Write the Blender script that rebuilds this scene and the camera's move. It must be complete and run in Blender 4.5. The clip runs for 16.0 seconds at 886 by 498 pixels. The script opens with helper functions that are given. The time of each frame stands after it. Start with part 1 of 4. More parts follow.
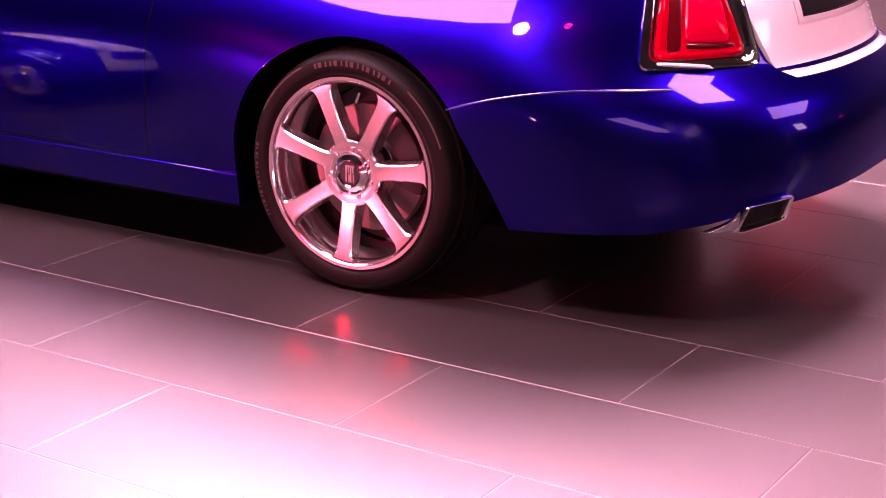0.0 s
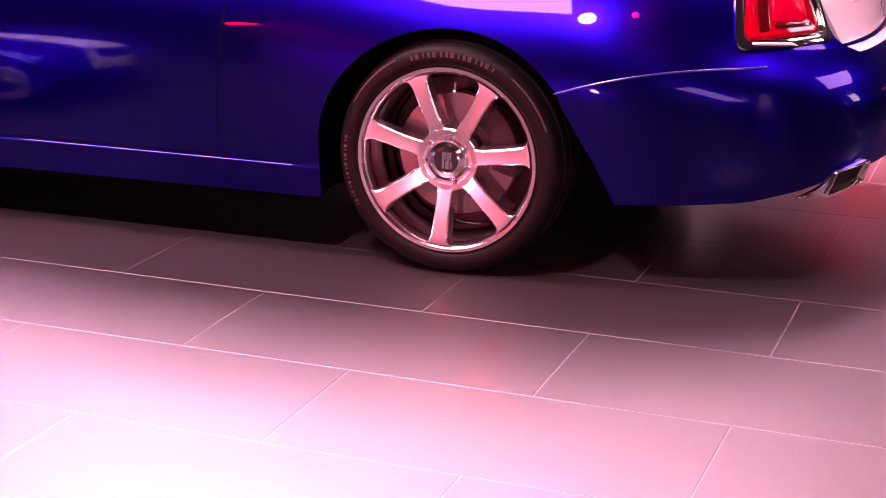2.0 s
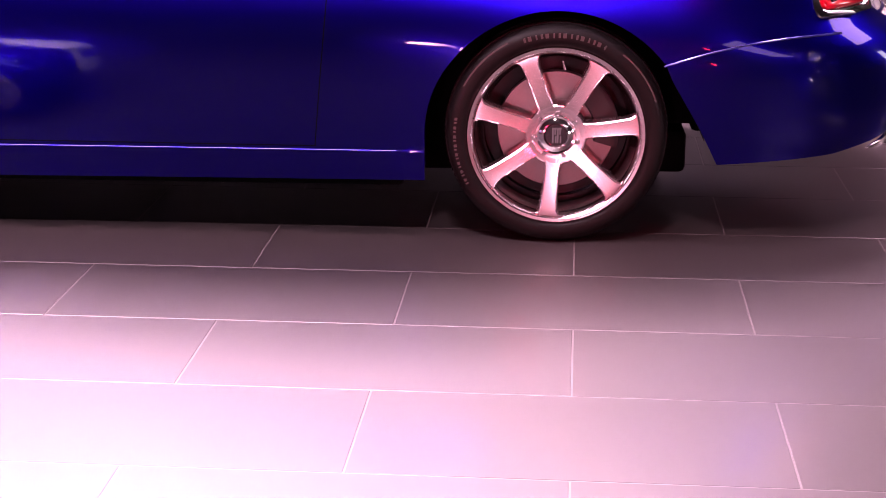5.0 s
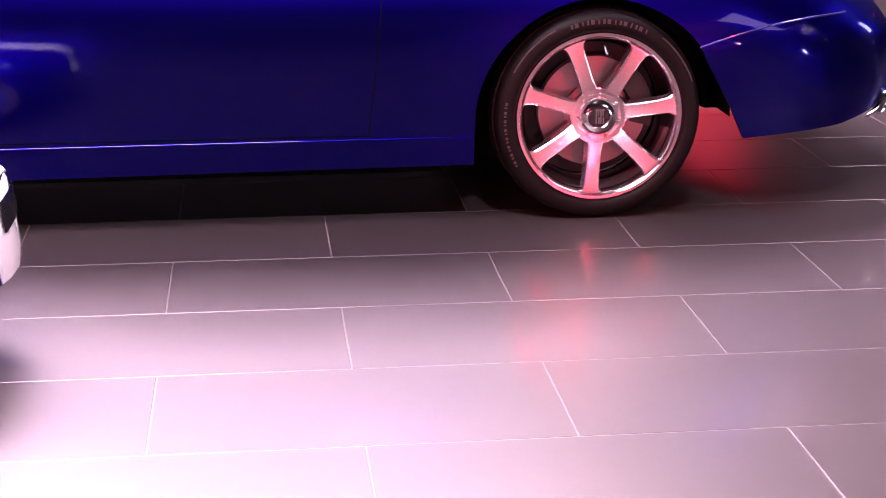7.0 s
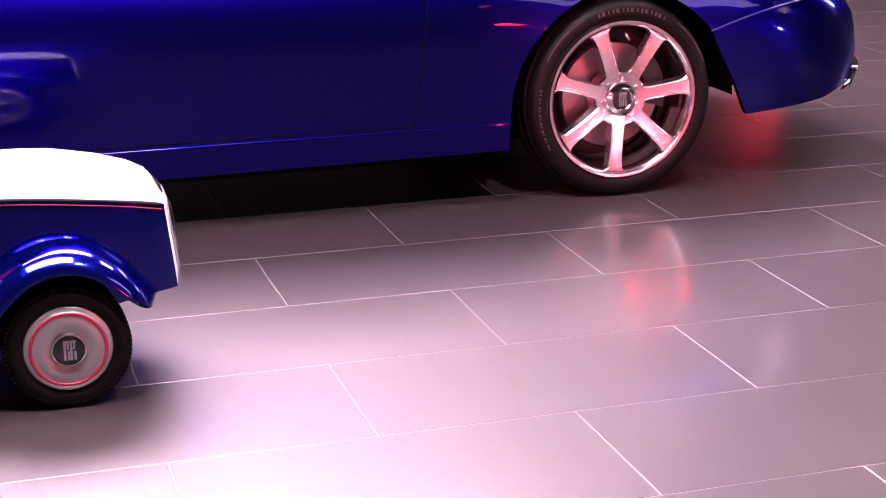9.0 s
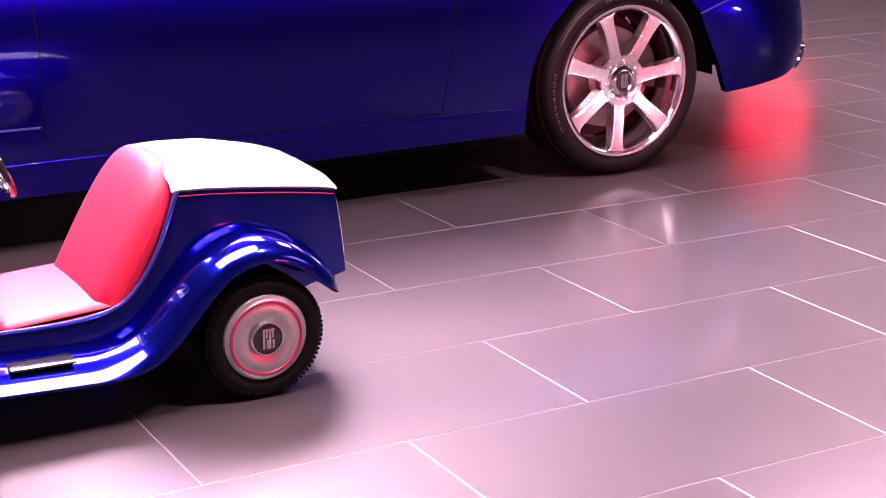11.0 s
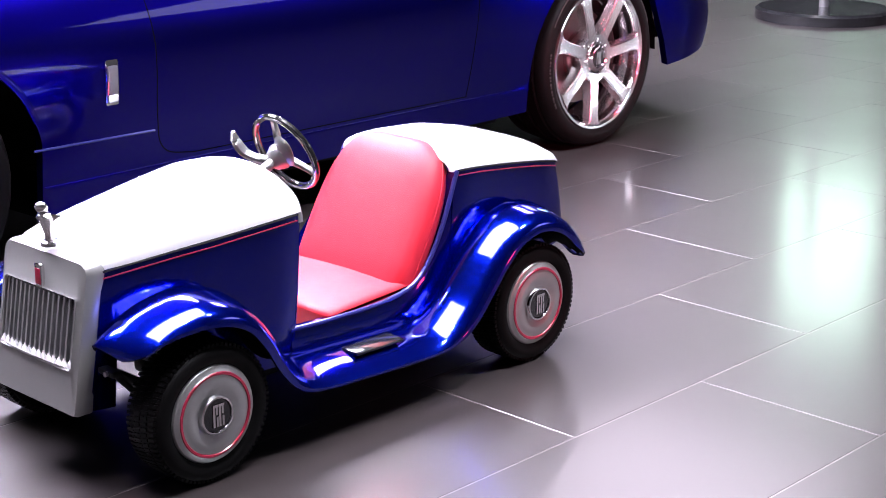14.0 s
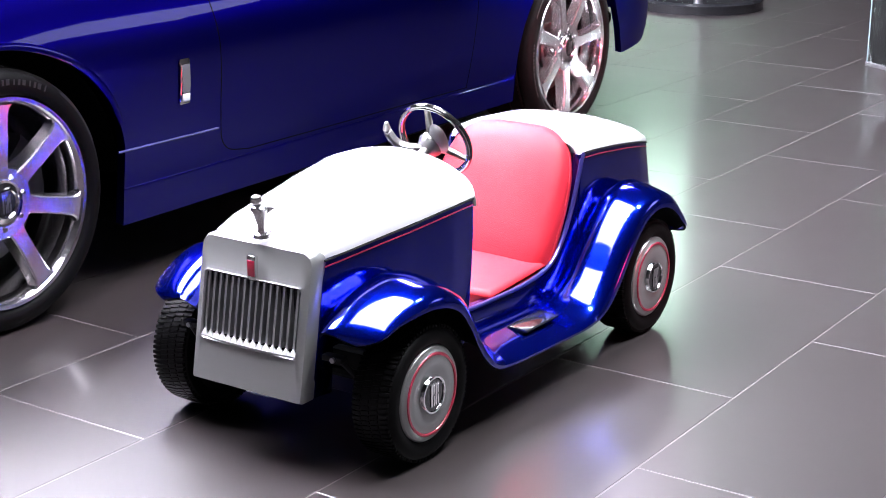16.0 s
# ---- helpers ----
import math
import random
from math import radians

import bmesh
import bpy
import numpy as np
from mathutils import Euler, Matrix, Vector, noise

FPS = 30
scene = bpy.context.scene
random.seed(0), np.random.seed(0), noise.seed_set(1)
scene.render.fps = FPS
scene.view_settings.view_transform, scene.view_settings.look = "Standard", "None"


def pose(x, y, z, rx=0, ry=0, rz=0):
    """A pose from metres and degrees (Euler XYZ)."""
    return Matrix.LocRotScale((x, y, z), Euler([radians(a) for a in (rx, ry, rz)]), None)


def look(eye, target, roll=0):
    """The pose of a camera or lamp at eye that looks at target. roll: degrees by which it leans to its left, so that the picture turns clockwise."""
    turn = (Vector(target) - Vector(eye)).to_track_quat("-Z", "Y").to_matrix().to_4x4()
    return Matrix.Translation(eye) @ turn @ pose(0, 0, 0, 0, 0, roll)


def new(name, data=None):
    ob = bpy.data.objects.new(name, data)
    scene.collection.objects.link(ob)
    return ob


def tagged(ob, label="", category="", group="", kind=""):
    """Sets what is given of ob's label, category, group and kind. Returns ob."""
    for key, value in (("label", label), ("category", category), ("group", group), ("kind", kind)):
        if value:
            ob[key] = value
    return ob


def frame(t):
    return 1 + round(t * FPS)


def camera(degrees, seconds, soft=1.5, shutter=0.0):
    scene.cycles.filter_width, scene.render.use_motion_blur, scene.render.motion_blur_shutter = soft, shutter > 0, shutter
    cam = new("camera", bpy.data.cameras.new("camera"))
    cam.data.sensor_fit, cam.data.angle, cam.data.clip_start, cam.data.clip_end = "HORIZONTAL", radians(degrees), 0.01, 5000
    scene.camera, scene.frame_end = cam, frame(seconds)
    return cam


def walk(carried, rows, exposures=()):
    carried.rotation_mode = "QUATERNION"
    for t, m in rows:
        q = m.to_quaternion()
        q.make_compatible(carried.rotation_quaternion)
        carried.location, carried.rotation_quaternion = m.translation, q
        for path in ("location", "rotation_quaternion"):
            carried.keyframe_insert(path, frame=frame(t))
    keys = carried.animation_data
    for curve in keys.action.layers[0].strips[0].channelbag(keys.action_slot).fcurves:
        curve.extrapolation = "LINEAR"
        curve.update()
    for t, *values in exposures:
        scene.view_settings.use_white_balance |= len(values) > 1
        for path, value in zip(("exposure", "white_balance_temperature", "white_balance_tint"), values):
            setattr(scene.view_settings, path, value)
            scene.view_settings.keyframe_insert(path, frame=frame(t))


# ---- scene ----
cam = camera(30.45, 16.0, soft=0.9)
ROWS = [
    (0, 3.631, -3.375, 1.501, 73.43, -0.32, 32.47),
    (0.5, 3.401, -3.570, 1.507, 73.36, -0.28, 29.66),
    (1, 3.165, -3.760, 1.513, 73.29, -0.20, 26.90),
    (1.5, 2.918, -3.938, 1.520, 73.24, -0.20, 24.09),
    (2, 2.661, -4.103, 1.524, 73.21, -0.14, 21.28),
    (2.5, 2.396, -4.250, 1.523, 73.22, -0.16, 18.49),
    (3, 2.126, -4.380, 1.517, 73.27, -0.14, 15.76),
    (3.5, 1.854, -4.492, 1.508, 73.35, -0.15, 13.06),
    (4, 1.580, -4.599, 1.499, 73.44, -0.04, 10.39),
    (4.5, 1.292, -4.695, 1.495, 73.50, -0.01, 7.61),
    (5, 0.991, -4.778, 1.495, 73.51, -0.06, 4.72),
    (5.5, 0.684, -4.847, 1.497, 73.49, -0.15, 1.79),
    (6, 0.374, -4.901, 1.502, 73.45, -0.22, -1.13),
    (6.5, 0.068, -4.937, 1.506, 73.40, -0.21, -3.97),
    (7, -0.232, -4.958, 1.509, 73.35, -0.13, -6.72),
    (7.5, -0.529, -4.971, 1.516, 73.31, -0.13, -9.44),
    (8, -0.828, -4.977, 1.525, 73.24, -0.01, -12.12),
    (8.5, -1.126, -4.979, 1.538, 73.18, 0.09, -14.80),
    (9, -1.432, -4.945, 1.540, 73.19, 0.09, -17.62),
    (9.5, -1.741, -4.875, 1.529, 73.26, 0.01, -20.57),
    (10, -2.050, -4.777, 1.513, 73.35, -0.12, -23.58),
    (10.5, -2.352, -4.662, 1.496, 73.43, -0.28, -26.60),
    (11, -2.643, -4.538, 1.484, 73.48, -0.43, -29.58),
    (11.5, -2.920, -4.412, 1.478, 73.49, -0.52, -32.46),
    (12, -3.194, -4.280, 1.472, 73.54, -0.43, -35.28),
    (12.5, -3.458, -4.141, 1.469, 73.58, -0.35, -38.11),
    (13, -3.719, -3.991, 1.467, 73.58, -0.27, -40.88),
    (13.5, -3.972, -3.833, 1.468, 73.60, -0.28, -43.68),
    (14, -4.219, -3.664, 1.467, 73.62, -0.23, -46.41),
    (14.5, -4.441, -3.490, 1.466, 73.64, -0.25, -49.05),
    (15, -4.641, -3.314, 1.463, 73.65, -0.18, -51.52),
    (15.5, -4.808, -3.150, 1.462, 73.65, -0.14, -53.72),
    (16, -4.960, -2.993, 1.462, 73.65, -0.20, -55.78),
]
EXPOSURES = [(0.0, 0.02, 8600, 120.0), (3.5, 0.04, 8100, 104.0), (6.5, 0.12, 7000, 61.0), (8.5, 0.18, 7000, 60.0), (11.4, 0.36, 7200, 74.0), (12.6, 0.12, 6250, 23.0), (13.6, 0.1, 6150, 25.0), (14.5, 0.14, 5900, 13.0), (16.0, 0.14, 6000, 12.0)]
walk(cam, [(t, pose(x, y, z, rx, ry, rz)) for t, x, y, z, rx, ry, rz in ROWS], EXPOSURES)

# ---- world and large lights ----
world = bpy.data.worlds.new("world")
world.use_nodes = True
world.node_tree.nodes["Background"].inputs[0].default_value = (0.6, 0.7, 1.0, 1)
world.node_tree.nodes["Background"].inputs[1].default_value = 0.02
scene.world = world


def spot(name, eye, target, watts, color, angle, blend=0.6, radius=0.05):
    d = bpy.data.lights.new(name, "SPOT")
    d.energy, d.color, d.spot_size, d.spot_blend, d.shadow_soft_size = watts, color, radians(angle), blend, radius
    ob = new(name, d)
    ob.matrix_world = look(eye, target)
    return ob


# ---- materials ----
def mat(name, color, rough=0.5, metal=0.0, coat=0.0, vary=0.0, scale=8.0, bump=0.0, bump_scale=200.0, emit=None, strength=0.0, rough_vary=0.0, spec=0.5, per_object=0.0):
    m = bpy.data.materials.new(name)
    m.use_nodes = True
    nt = m.node_tree
    b = nt.nodes["Principled BSDF"]
    b.inputs["Base Color"].default_value = (*color, 1)
    b.inputs["Roughness"].default_value = rough
    b.inputs["Metallic"].default_value = metal
    b.inputs["Coat Weight"].default_value = coat
    b.inputs["Coat Roughness"].default_value = 0.03
    b.inputs["Specular IOR Level"].default_value = spec
    if emit:
        b.inputs["Emission Color"].default_value = (*emit, 1)
        b.inputs["Emission Strength"].default_value = strength
    co = nt.nodes.new("ShaderNodeTexCoord")
    if vary or rough_vary or per_object:
        n1 = nt.nodes.new("ShaderNodeTexNoise")
        n1.inputs["Scale"].default_value = scale
        n1.inputs["Detail"].default_value = 6
        nt.links.new(co.outputs["Object"], n1.inputs["Vector"])
        value = n1.outputs["Fac"]
        if vary or per_object:
            mix = nt.nodes.new("ShaderNodeMix")
            mix.data_type = "RGBA"
            lo, hi = 1 - vary, 1 + vary
            mix.inputs["A"].default_value = (*[c * lo for c in color], 1)
            mix.inputs["B"].default_value = (*[c * hi for c in color], 1)
            nt.links.new(value, mix.inputs["Factor"])
            out = mix.outputs["Result"]
            if per_object:
                info = nt.nodes.new("ShaderNodeObjectInfo")
                mr = nt.nodes.new("ShaderNodeMapRange")
                mr.inputs["To Min"].default_value, mr.inputs["To Max"].default_value = 1 - per_object, 1 + per_object
                nt.links.new(info.outputs["Random"], mr.inputs["Value"])
                sc = nt.nodes.new("ShaderNodeVectorMath")
                sc.operation = "SCALE"
                nt.links.new(out, sc.inputs[0])
                nt.links.new(mr.outputs["Result"], sc.inputs["Scale"])
                out = sc.outputs["Vector"]
            nt.links.new(out, b.inputs["Base Color"])
        if rough_vary:
            n2 = nt.nodes.new("ShaderNodeTexNoise")
            n2.inputs["Scale"].default_value = scale * 0.6
            n2.inputs["Detail"].default_value = 4
            nt.links.new(co.outputs["Object"], n2.inputs["Vector"])
            r = nt.nodes.new("ShaderNodeMapRange")
            r.inputs["To Min"].default_value, r.inputs["To Max"].default_value = rough - rough_vary, rough + rough_vary
            nt.links.new(n2.outputs["Fac"], r.inputs["Value"])
            nt.links.new(r.outputs["Result"], b.inputs["Roughness"])
    if bump:
        n3 = nt.nodes.new("ShaderNodeTexNoise")
        n3.inputs["Scale"].default_value = bump_scale
        n3.inputs["Detail"].default_value = 3
        nt.links.new(co.outputs["Object"], n3.inputs["Vector"])
        bp = nt.nodes.new("ShaderNodeBump")
        bp.inputs["Strength"].default_value = bump
        bp.inputs["Distance"].default_value = 0.002
        nt.links.new(n3.outputs["Fac"], bp.inputs["Height"])
        nt.links.new(bp.outputs["Normal"], b.inputs["Normal"])
    return m


M_TILE = mat("slate_tile", (0.0212, 0.0162, 0.0164), 0.41, coat=0.45, vary=0.10, scale=3.0, bump=0.015, bump_scale=120, rough_vary=0.04, per_object=0.07, spec=0.6)
M_GROUT = mat("pale_grout", (0.12, 0.102, 0.104), 0.42, coat=0.35, vary=0.1, scale=20)
M_BLUE = mat("blue_car_paint", (0.0048, 0.0020, 0.190), 0.29, metal=0.97, coat=0.45, vary=0.06, scale=700)
M_KBLUE = mat("blue_enamel", (0.002, 0.009, 0.27), 0.19, metal=0.92, coat=1.0, vary=0.05, scale=500)
M_WHITE = mat("white_enamel", (0.80, 0.79, 0.80), 0.22, coat=0.8, vary=0.02, scale=30)
M_SILVER = mat("satin_silver_paint", (0.29, 0.29, 0.286), 0.36, metal=0.5, coat=0.3, vary=0.04, scale=400)
M_CHROME = mat("polished_chrome", (0.78, 0.77, 0.78), 0.07, metal=1.0, vary=0.02, scale=20)
M_ALLOY = mat("polished_alloy", (0.74, 0.72, 0.73), 0.165, metal=1.0, vary=0.02, scale=60, rough_vary=0.015)
M_SPOKE = mat("satin_alloy", (0.70, 0.68, 0.69), 0.25, metal=1.0, vary=0.02, scale=400)
M_RUBBER = mat("black_rubber", (0.0024, 0.0022, 0.0024), 0.55, spec=0.10, vary=0.25, scale=30, bump=0.2, bump_scale=300)
M_RUBMARK = mat("raised_rubber_mark", (0.016, 0.015, 0.015), 0.5, vary=0.2, scale=50)
M_BLACK = mat("matt_black_plastic", (0.006, 0.006, 0.007), 0.6, spec=0.25, vary=0.2, scale=15)
# near-zero black that paints in shade in gaps, wells and undersides
M_SHADE_BLACK = mat("shade_black", (0.0012, 0.0012, 0.0013), 0.8, spec=0.06, vary=0.2, scale=15)
M_DARK = mat("gloss_black", (0.012, 0.012, 0.014), 0.15, coat=0.5)
M_DISC = mat("brake_steel", (0.12, 0.113, 0.113), 0.34, metal=0.75, vary=0.1, scale=90)
M_REDLENS = mat("red_lamp_lens", (0.55, 0.01, 0.012), 0.08, coat=1.0, vary=0.2, scale=30)
M_DARKLENS = mat("dark_lens_band", (0.10, 0.004, 0.005), 0.15, coat=0.8)
# lighter blue puts the highlight of body-coloured edges into the colour
M_GLINT = mat("glint_blue_edge", (0.055, 0.055, 0.28), 0.3, metal=0.6, coat=0.5)
M_REDGLOW = mat("red_lamp_core", (0.6, 0.01, 0.02), 0.2, emit=(1.0, 0.02, 0.04), strength=0.25)
M_LEATHER = mat("red_leather", (0.52, 0.016, 0.032), 0.48, spec=0.32, vary=0.10, scale=18, bump=0.35, bump_scale=420, rough_vary=0.05)
M_REDLINE = mat("red_coachline", (0.34, 0.010, 0.04), 0.35, coat=0.5)
M_HUB = mat("satin_hubcap", (0.39, 0.39, 0.39), 0.33, metal=0.75, vary=0.06, scale=60)
M_VANE = mat("grille_vane", (0.42, 0.42, 0.43), 0.35, metal=0.9, vary=0.06, scale=50)
M_CARPET = mat("grey_rubber_mat", (0.42, 0.40, 0.42), 0.7, vary=0.15, scale=80)
M_WALL = mat("grey_plaster", (0.07, 0.066, 0.068), 0.8, vary=0.05, scale=2.0, bump=0.2, bump_scale=60)
M_DARKWALL = mat("charcoal_wall", (0.012, 0.011, 0.012), 0.6, vary=0.1, scale=2.0)
M_DARKCEIL = mat("dark_ceiling", (0.10, 0.10, 0.105), 0.85, vary=0.05, scale=3.0)
M_PANEL = mat("light_panel", (0.9, 0.9, 0.9), 0.5, emit=(1.0, 0.95, 0.98), strength=23.0)
# faces of unseen panels, strengths set for floor glare and fill
M_HOT = mat("glare_panel", (0.9, 0.9, 0.9), 0.5, emit=(1.0, 0.94, 1.0), strength=80.0)
M_MID = mat("soft_fill_panel", (0.9, 0.9, 0.9), 0.5, emit=(1.0, 0.94, 1.0), strength=22.0)
M_WARM = mat("half_lit_panel", (0.9, 0.9, 0.9), 0.5, emit=(1.0, 0.94, 1.0), strength=57.0)
M_DIM = mat("dim_fill_panel", (0.9, 0.9, 0.9), 0.5, emit=(1.0, 0.86, 0.93), strength=7.2)
M_SIDE = mat("side_fill_panel", (0.9, 0.9, 0.9), 0.5, emit=(1.0, 0.95, 1.0), strength=3.6)
M_GREEN = mat("green_lamp_face", (0.8, 0.9, 0.8), 0.5, emit=(0.68, 1.0, 0.72), strength=10.5)
M_FRAME = mat("grey_aluminium", (0.35, 0.35, 0.36), 0.4, metal=0.8, vary=0.05, scale=30)

for m in (M_GROUT,):
    m.node_tree.nodes["Principled BSDF"].inputs["Coat Roughness"].default_value = 0.15
M_TILE.node_tree.nodes["Principled BSDF"].inputs["Coat Roughness"].default_value = 0.15
for m in (M_BLUE, M_KBLUE):
    m.node_tree.nodes["Principled BSDF"].inputs["Coat IOR"].default_value = 1.52
for m in (M_BLUE, M_KBLUE):
    m.node_tree.nodes["Principled BSDF"].inputs["Specular Tint"].default_value = (0.16, 0.14, 0.85, 1)


def glass_mat(name, color, alpha_rough=0.02):
    m = bpy.data.materials.new(name)
    m.use_nodes = True
    b = m.node_tree.nodes["Principled BSDF"]
    b.inputs["Base Color"].default_value = (*color, 1)
    b.inputs["Roughness"].default_value = alpha_rough
    b.inputs["Transmission Weight"].default_value = 1.0
    b.inputs["IOR"].default_value = 1.45
    return m


M_TEAL = mat("green_glass_edge", (0.30, 0.42, 0.42), 0.2, coat=0.5)
M_CLEAR = glass_mat("clear_glass", (0.86, 0.95, 0.92))


# ---- mesh helpers ----
def part(name, bm, material, parent=None, label="", sharp=35):
    me = bpy.data.meshes.new(name)
    bm.normal_update()
    bm.to_mesh(me)
    bm.free()
    me.materials.append(material)
    me.polygons.foreach_set("use_smooth", [True] * len(me.polygons))
    me.set_sharp_from_angle(angle=radians(sharp))
    ob = new(name, me)
    if parent:
        ob.parent = parent
    if label:
        ob["label"] = label
    return ob


def empty(name, m, label, category, group="", kind=""):
    ob = new(name)
    ob.empty_display_size = 0.1
    ob.matrix_world = m
    return tagged(ob, label, category, group, kind)


def loft(rings, closed=True, cap0=False, cap1=False, bm=None):
    bm = bm or bmesh.new()
    vs = [[bm.verts.new(p) for p in r] for r in rings]
    n = len(rings[0])
    for a, b in zip(vs, vs[1:]):
        for i in range(n if closed else n - 1):
            j = (i + 1) % n
            bm.faces.new((a[i], a[j], b[j], b[i]))
    if cap0:
        bm.faces.new(vs[0][::-1])
    if cap1:
        bm.faces.new(vs[-1])
    return bm


def fix(bm):
    bmesh.ops.remove_doubles(bm, verts=bm.verts, dist=1e-5)
    bmesh.ops.recalc_face_normals(bm, faces=bm.faces)
    return bm


def box(x0, x1, y0, y1, z0, z1, bevel=0.0, seg=2, bm=None):
    own = bm is None
    b = bmesh.new()
    v = [b.verts.new((x, y, z)) for x in (x0, x1) for y in (y0, y1) for z in (z0, z1)]
    for f in ((0, 1, 3, 2), (4, 6, 7, 5), (0, 4, 5, 1), (2, 3, 7, 6), (0, 2, 6, 4), (1, 5, 7, 3)):
        b.faces.new([v[i] for i in f])
    bmesh.ops.recalc_face_normals(b, faces=b.faces)
    if bevel:
        bmesh.ops.bevel(b, geom=b.edges[:], offset=bevel, segments=seg, affect="EDGES", profile=0.5)
    if own:
        return b
    me = bpy.data.meshes.new("tmp")
    b.to_mesh(me)
    b.free()
    bm.from_mesh(me)
    bpy.data.meshes.remove(me)
    return bm


def revolve(profile, n=64, bm=None, closed=False):
    """Rings about the y axis from (radius, y) pairs."""
    rings = [[(r * math.cos(2 * math.pi * k / n), y, r * math.sin(2 * math.pi * k / n)) for k in range(n)] for r, y in profile]
    if closed:
        rings.append(rings[0])
    bm = loft(rings, True, bm=bm)
    return bm


def tube(points, radius, n=8, closed=False, caps=True, flat=1.0):
    pts = [Vector(p) for p in points]
    rings = []
    up = Vector((0, 0, 1))
    for i, p in enumerate(pts):
        a = pts[i - 1] if (i or closed) else p
        b = pts[(i + 1) % len(pts)] if (i < len(pts) - 1 or closed) else p
        d = (b - a).normalized()
        s = d.cross(up)
        if s.length < 0.05:
            s = d.cross(Vector((0, 1, 0)))
        s.normalize()
        t = s.cross(d)
        r = radius[i] if isinstance(radius, (list, tuple)) else radius
        rings.append([tuple(p + r * (math.cos(2 * math.pi * k / n) * s + flat * math.sin(2 * math.pi * k / n) * t)) for k in range(n)])
    if closed:
        rings.append(rings[0])
    bm = loft(rings, True, caps and not closed, caps and not closed)
    return fix(bm)


def smooth_curve(pts, per=6):
    """A Catmull-Rom line through the points."""
    out = []
    P = [Vector(p) for p in pts]
    for i in range(len(P) - 1):
        p0, p1, p2, p3 = P[max(i - 1, 0)], P[i], P[i + 1], P[min(i + 2, len(P) - 1)]
        for k in range(per):
            t = k / per
            out.append(0.5 * (2 * p1 + (p2 - p0) * t + (2 * p0 - 5 * p1 + 4 * p2 - p3) * t * t + (3 * p1 - p0 - 3 * p2 + p3) * t ** 3))
    out.append(P[-1])
    return out


def interp(x, xs, ys):
    return float(np.interp(x, xs, ys))


def smoothstep(a, b, x):
    t = min(max((x - a) / (b - a), 0), 1)
    return t * t * (3 - 2 * t)


# ---- the hall, an unseen box added to shape the light ----
HALL = (-11.0, 13.0, -11.0, 8.5, 5.2)
X0, X1, Y0, Y1, HH = HALL
PANELS = [(-1.9, -1.2, 4.0, 2.8)]
RED = (1.0, 0.03, 0.06)
LAVENDER = (1.0, 0.93, 1.0)
# unseen spots added to throw red and white light onto the wheels
spot("red_fill_spot", (3.0, -5.8, 0.3), (0.93, 0.4, 0.36), 430, RED, 9, 0.8, 0.20)
spot("red_fill_spot", (-3.4, -6.0, 0.3), (0.93, 0.4, 0.36), 2106, (1.0, 0.20, 0.26), 6.5, 0.7, 0.25)
spot("red_fill_spot", (2.3, -2.3, 4.9), (1.2, 0.4, 0.6), 200, RED, 16, 0.9, 0.12)
spot("white_fill_spot", (4.4, -6.2, 0.3), (0.93, 0.4, 0.36), 480, (1.0, 0.42, 0.46), 6, 0.7, 0.25)
spot("red_fill_spot", (3.0, -5.8, 2.3), (0.93, 0.4, 0.36), 260, RED, 9, 0.8, 0.2)
spot("red_fill_spot", (-3.0, -6.0, 2.7), (0.93, 0.4, 0.36), 850, RED, 9, 0.8, 0.2)
spot("white_fill_spot", (0.2, -7.5, 0.3), (0.93, 0.4, 0.36), 640, (1.0, 0.52, 0.58), 7.5, 0.8, 0.30)
spot("red_fill_spot", (0.6, -4.6, 0.25), (-1.17, -1.1, 0.17), 75, RED, 10, 0.8, 0.15)
# added red spots that make the red patch beside the coupe's tail
for lx in (-0.4, 1.2, 3.6, 5.4):
    spot("red_fill_spot", (lx, 7.8, 1.35), (1.85, 1.6, 0.0), 22, RED, 5, 1.0, 0.35)
spot("red_fill_spot", (7.74, 7.3, 1.78), (2.08, 0.85, 0.0), 45, RED, 6, 1.0, 0.40)
# added red spot that tints the boot panel
spot("red_fill_spot", (7.5, 0.2, 1.3), (2.2, 1.35, 0.80), 150, RED, 11, 0.9, 0.15)
# added white spots that brighten the rear wheel, small car and floor
spot("white_fill_spot", (6.2, -3.4, 0.3), (0.93, 0.4, 0.36), 520, (0.84, 1.0, 0.98), 6.5, 0.8, 0.30)
spot("white_fill_spot", (-1.6, -2.2, 5.0), (-1.6, -0.9, 0.2), 900, (0.95, 1.0, 0.95), 34, 1.0, 0.30)
spot("white_fill_spot", (0.6, -2.8, 5.0), (0.5, -0.9, 0.0), 1150, (0.97, 1.0, 0.97), 75, 1.0, 0.30)
# unseen panels placed to give the glare on the floor
HOT_PANELS = [(-2.3, 3.5, 3.6, 2.5), (0.75, 3.6, 2.4, 2.5)]
# unseen panel added to lift the floor past the coupe's tail
FAR_FILL = (3.9, 1.5, 1.7, 1.6)
# added spots behind the coupe that strengthen the floor glare
for sx, tx, watts in ((-1.6, -0.3, 400), (1.4, 0.2, 200)):
    spot("white_fill_spot", (sx, 3.9, 5.0), (tx, -1.9, 0.0), watts, LAVENDER, 60, 1.0, 0.6)
# walls out of view, their tones set for what the paint reflects
def plain_wall(name, x0, x1, y0, y1, m=None):
    return tagged(part(name, box(x0, x1, y0, y1, 0, HH), m or M_DARKWALL), "unseen plain dark grey showroom wall, added to shape reflections" if m else "unseen plain charcoal showroom wall, added to keep reflections dark", "wall", kind="structure")


plain_wall("wall_north", X0, X1, Y1, Y1 + 0.25)
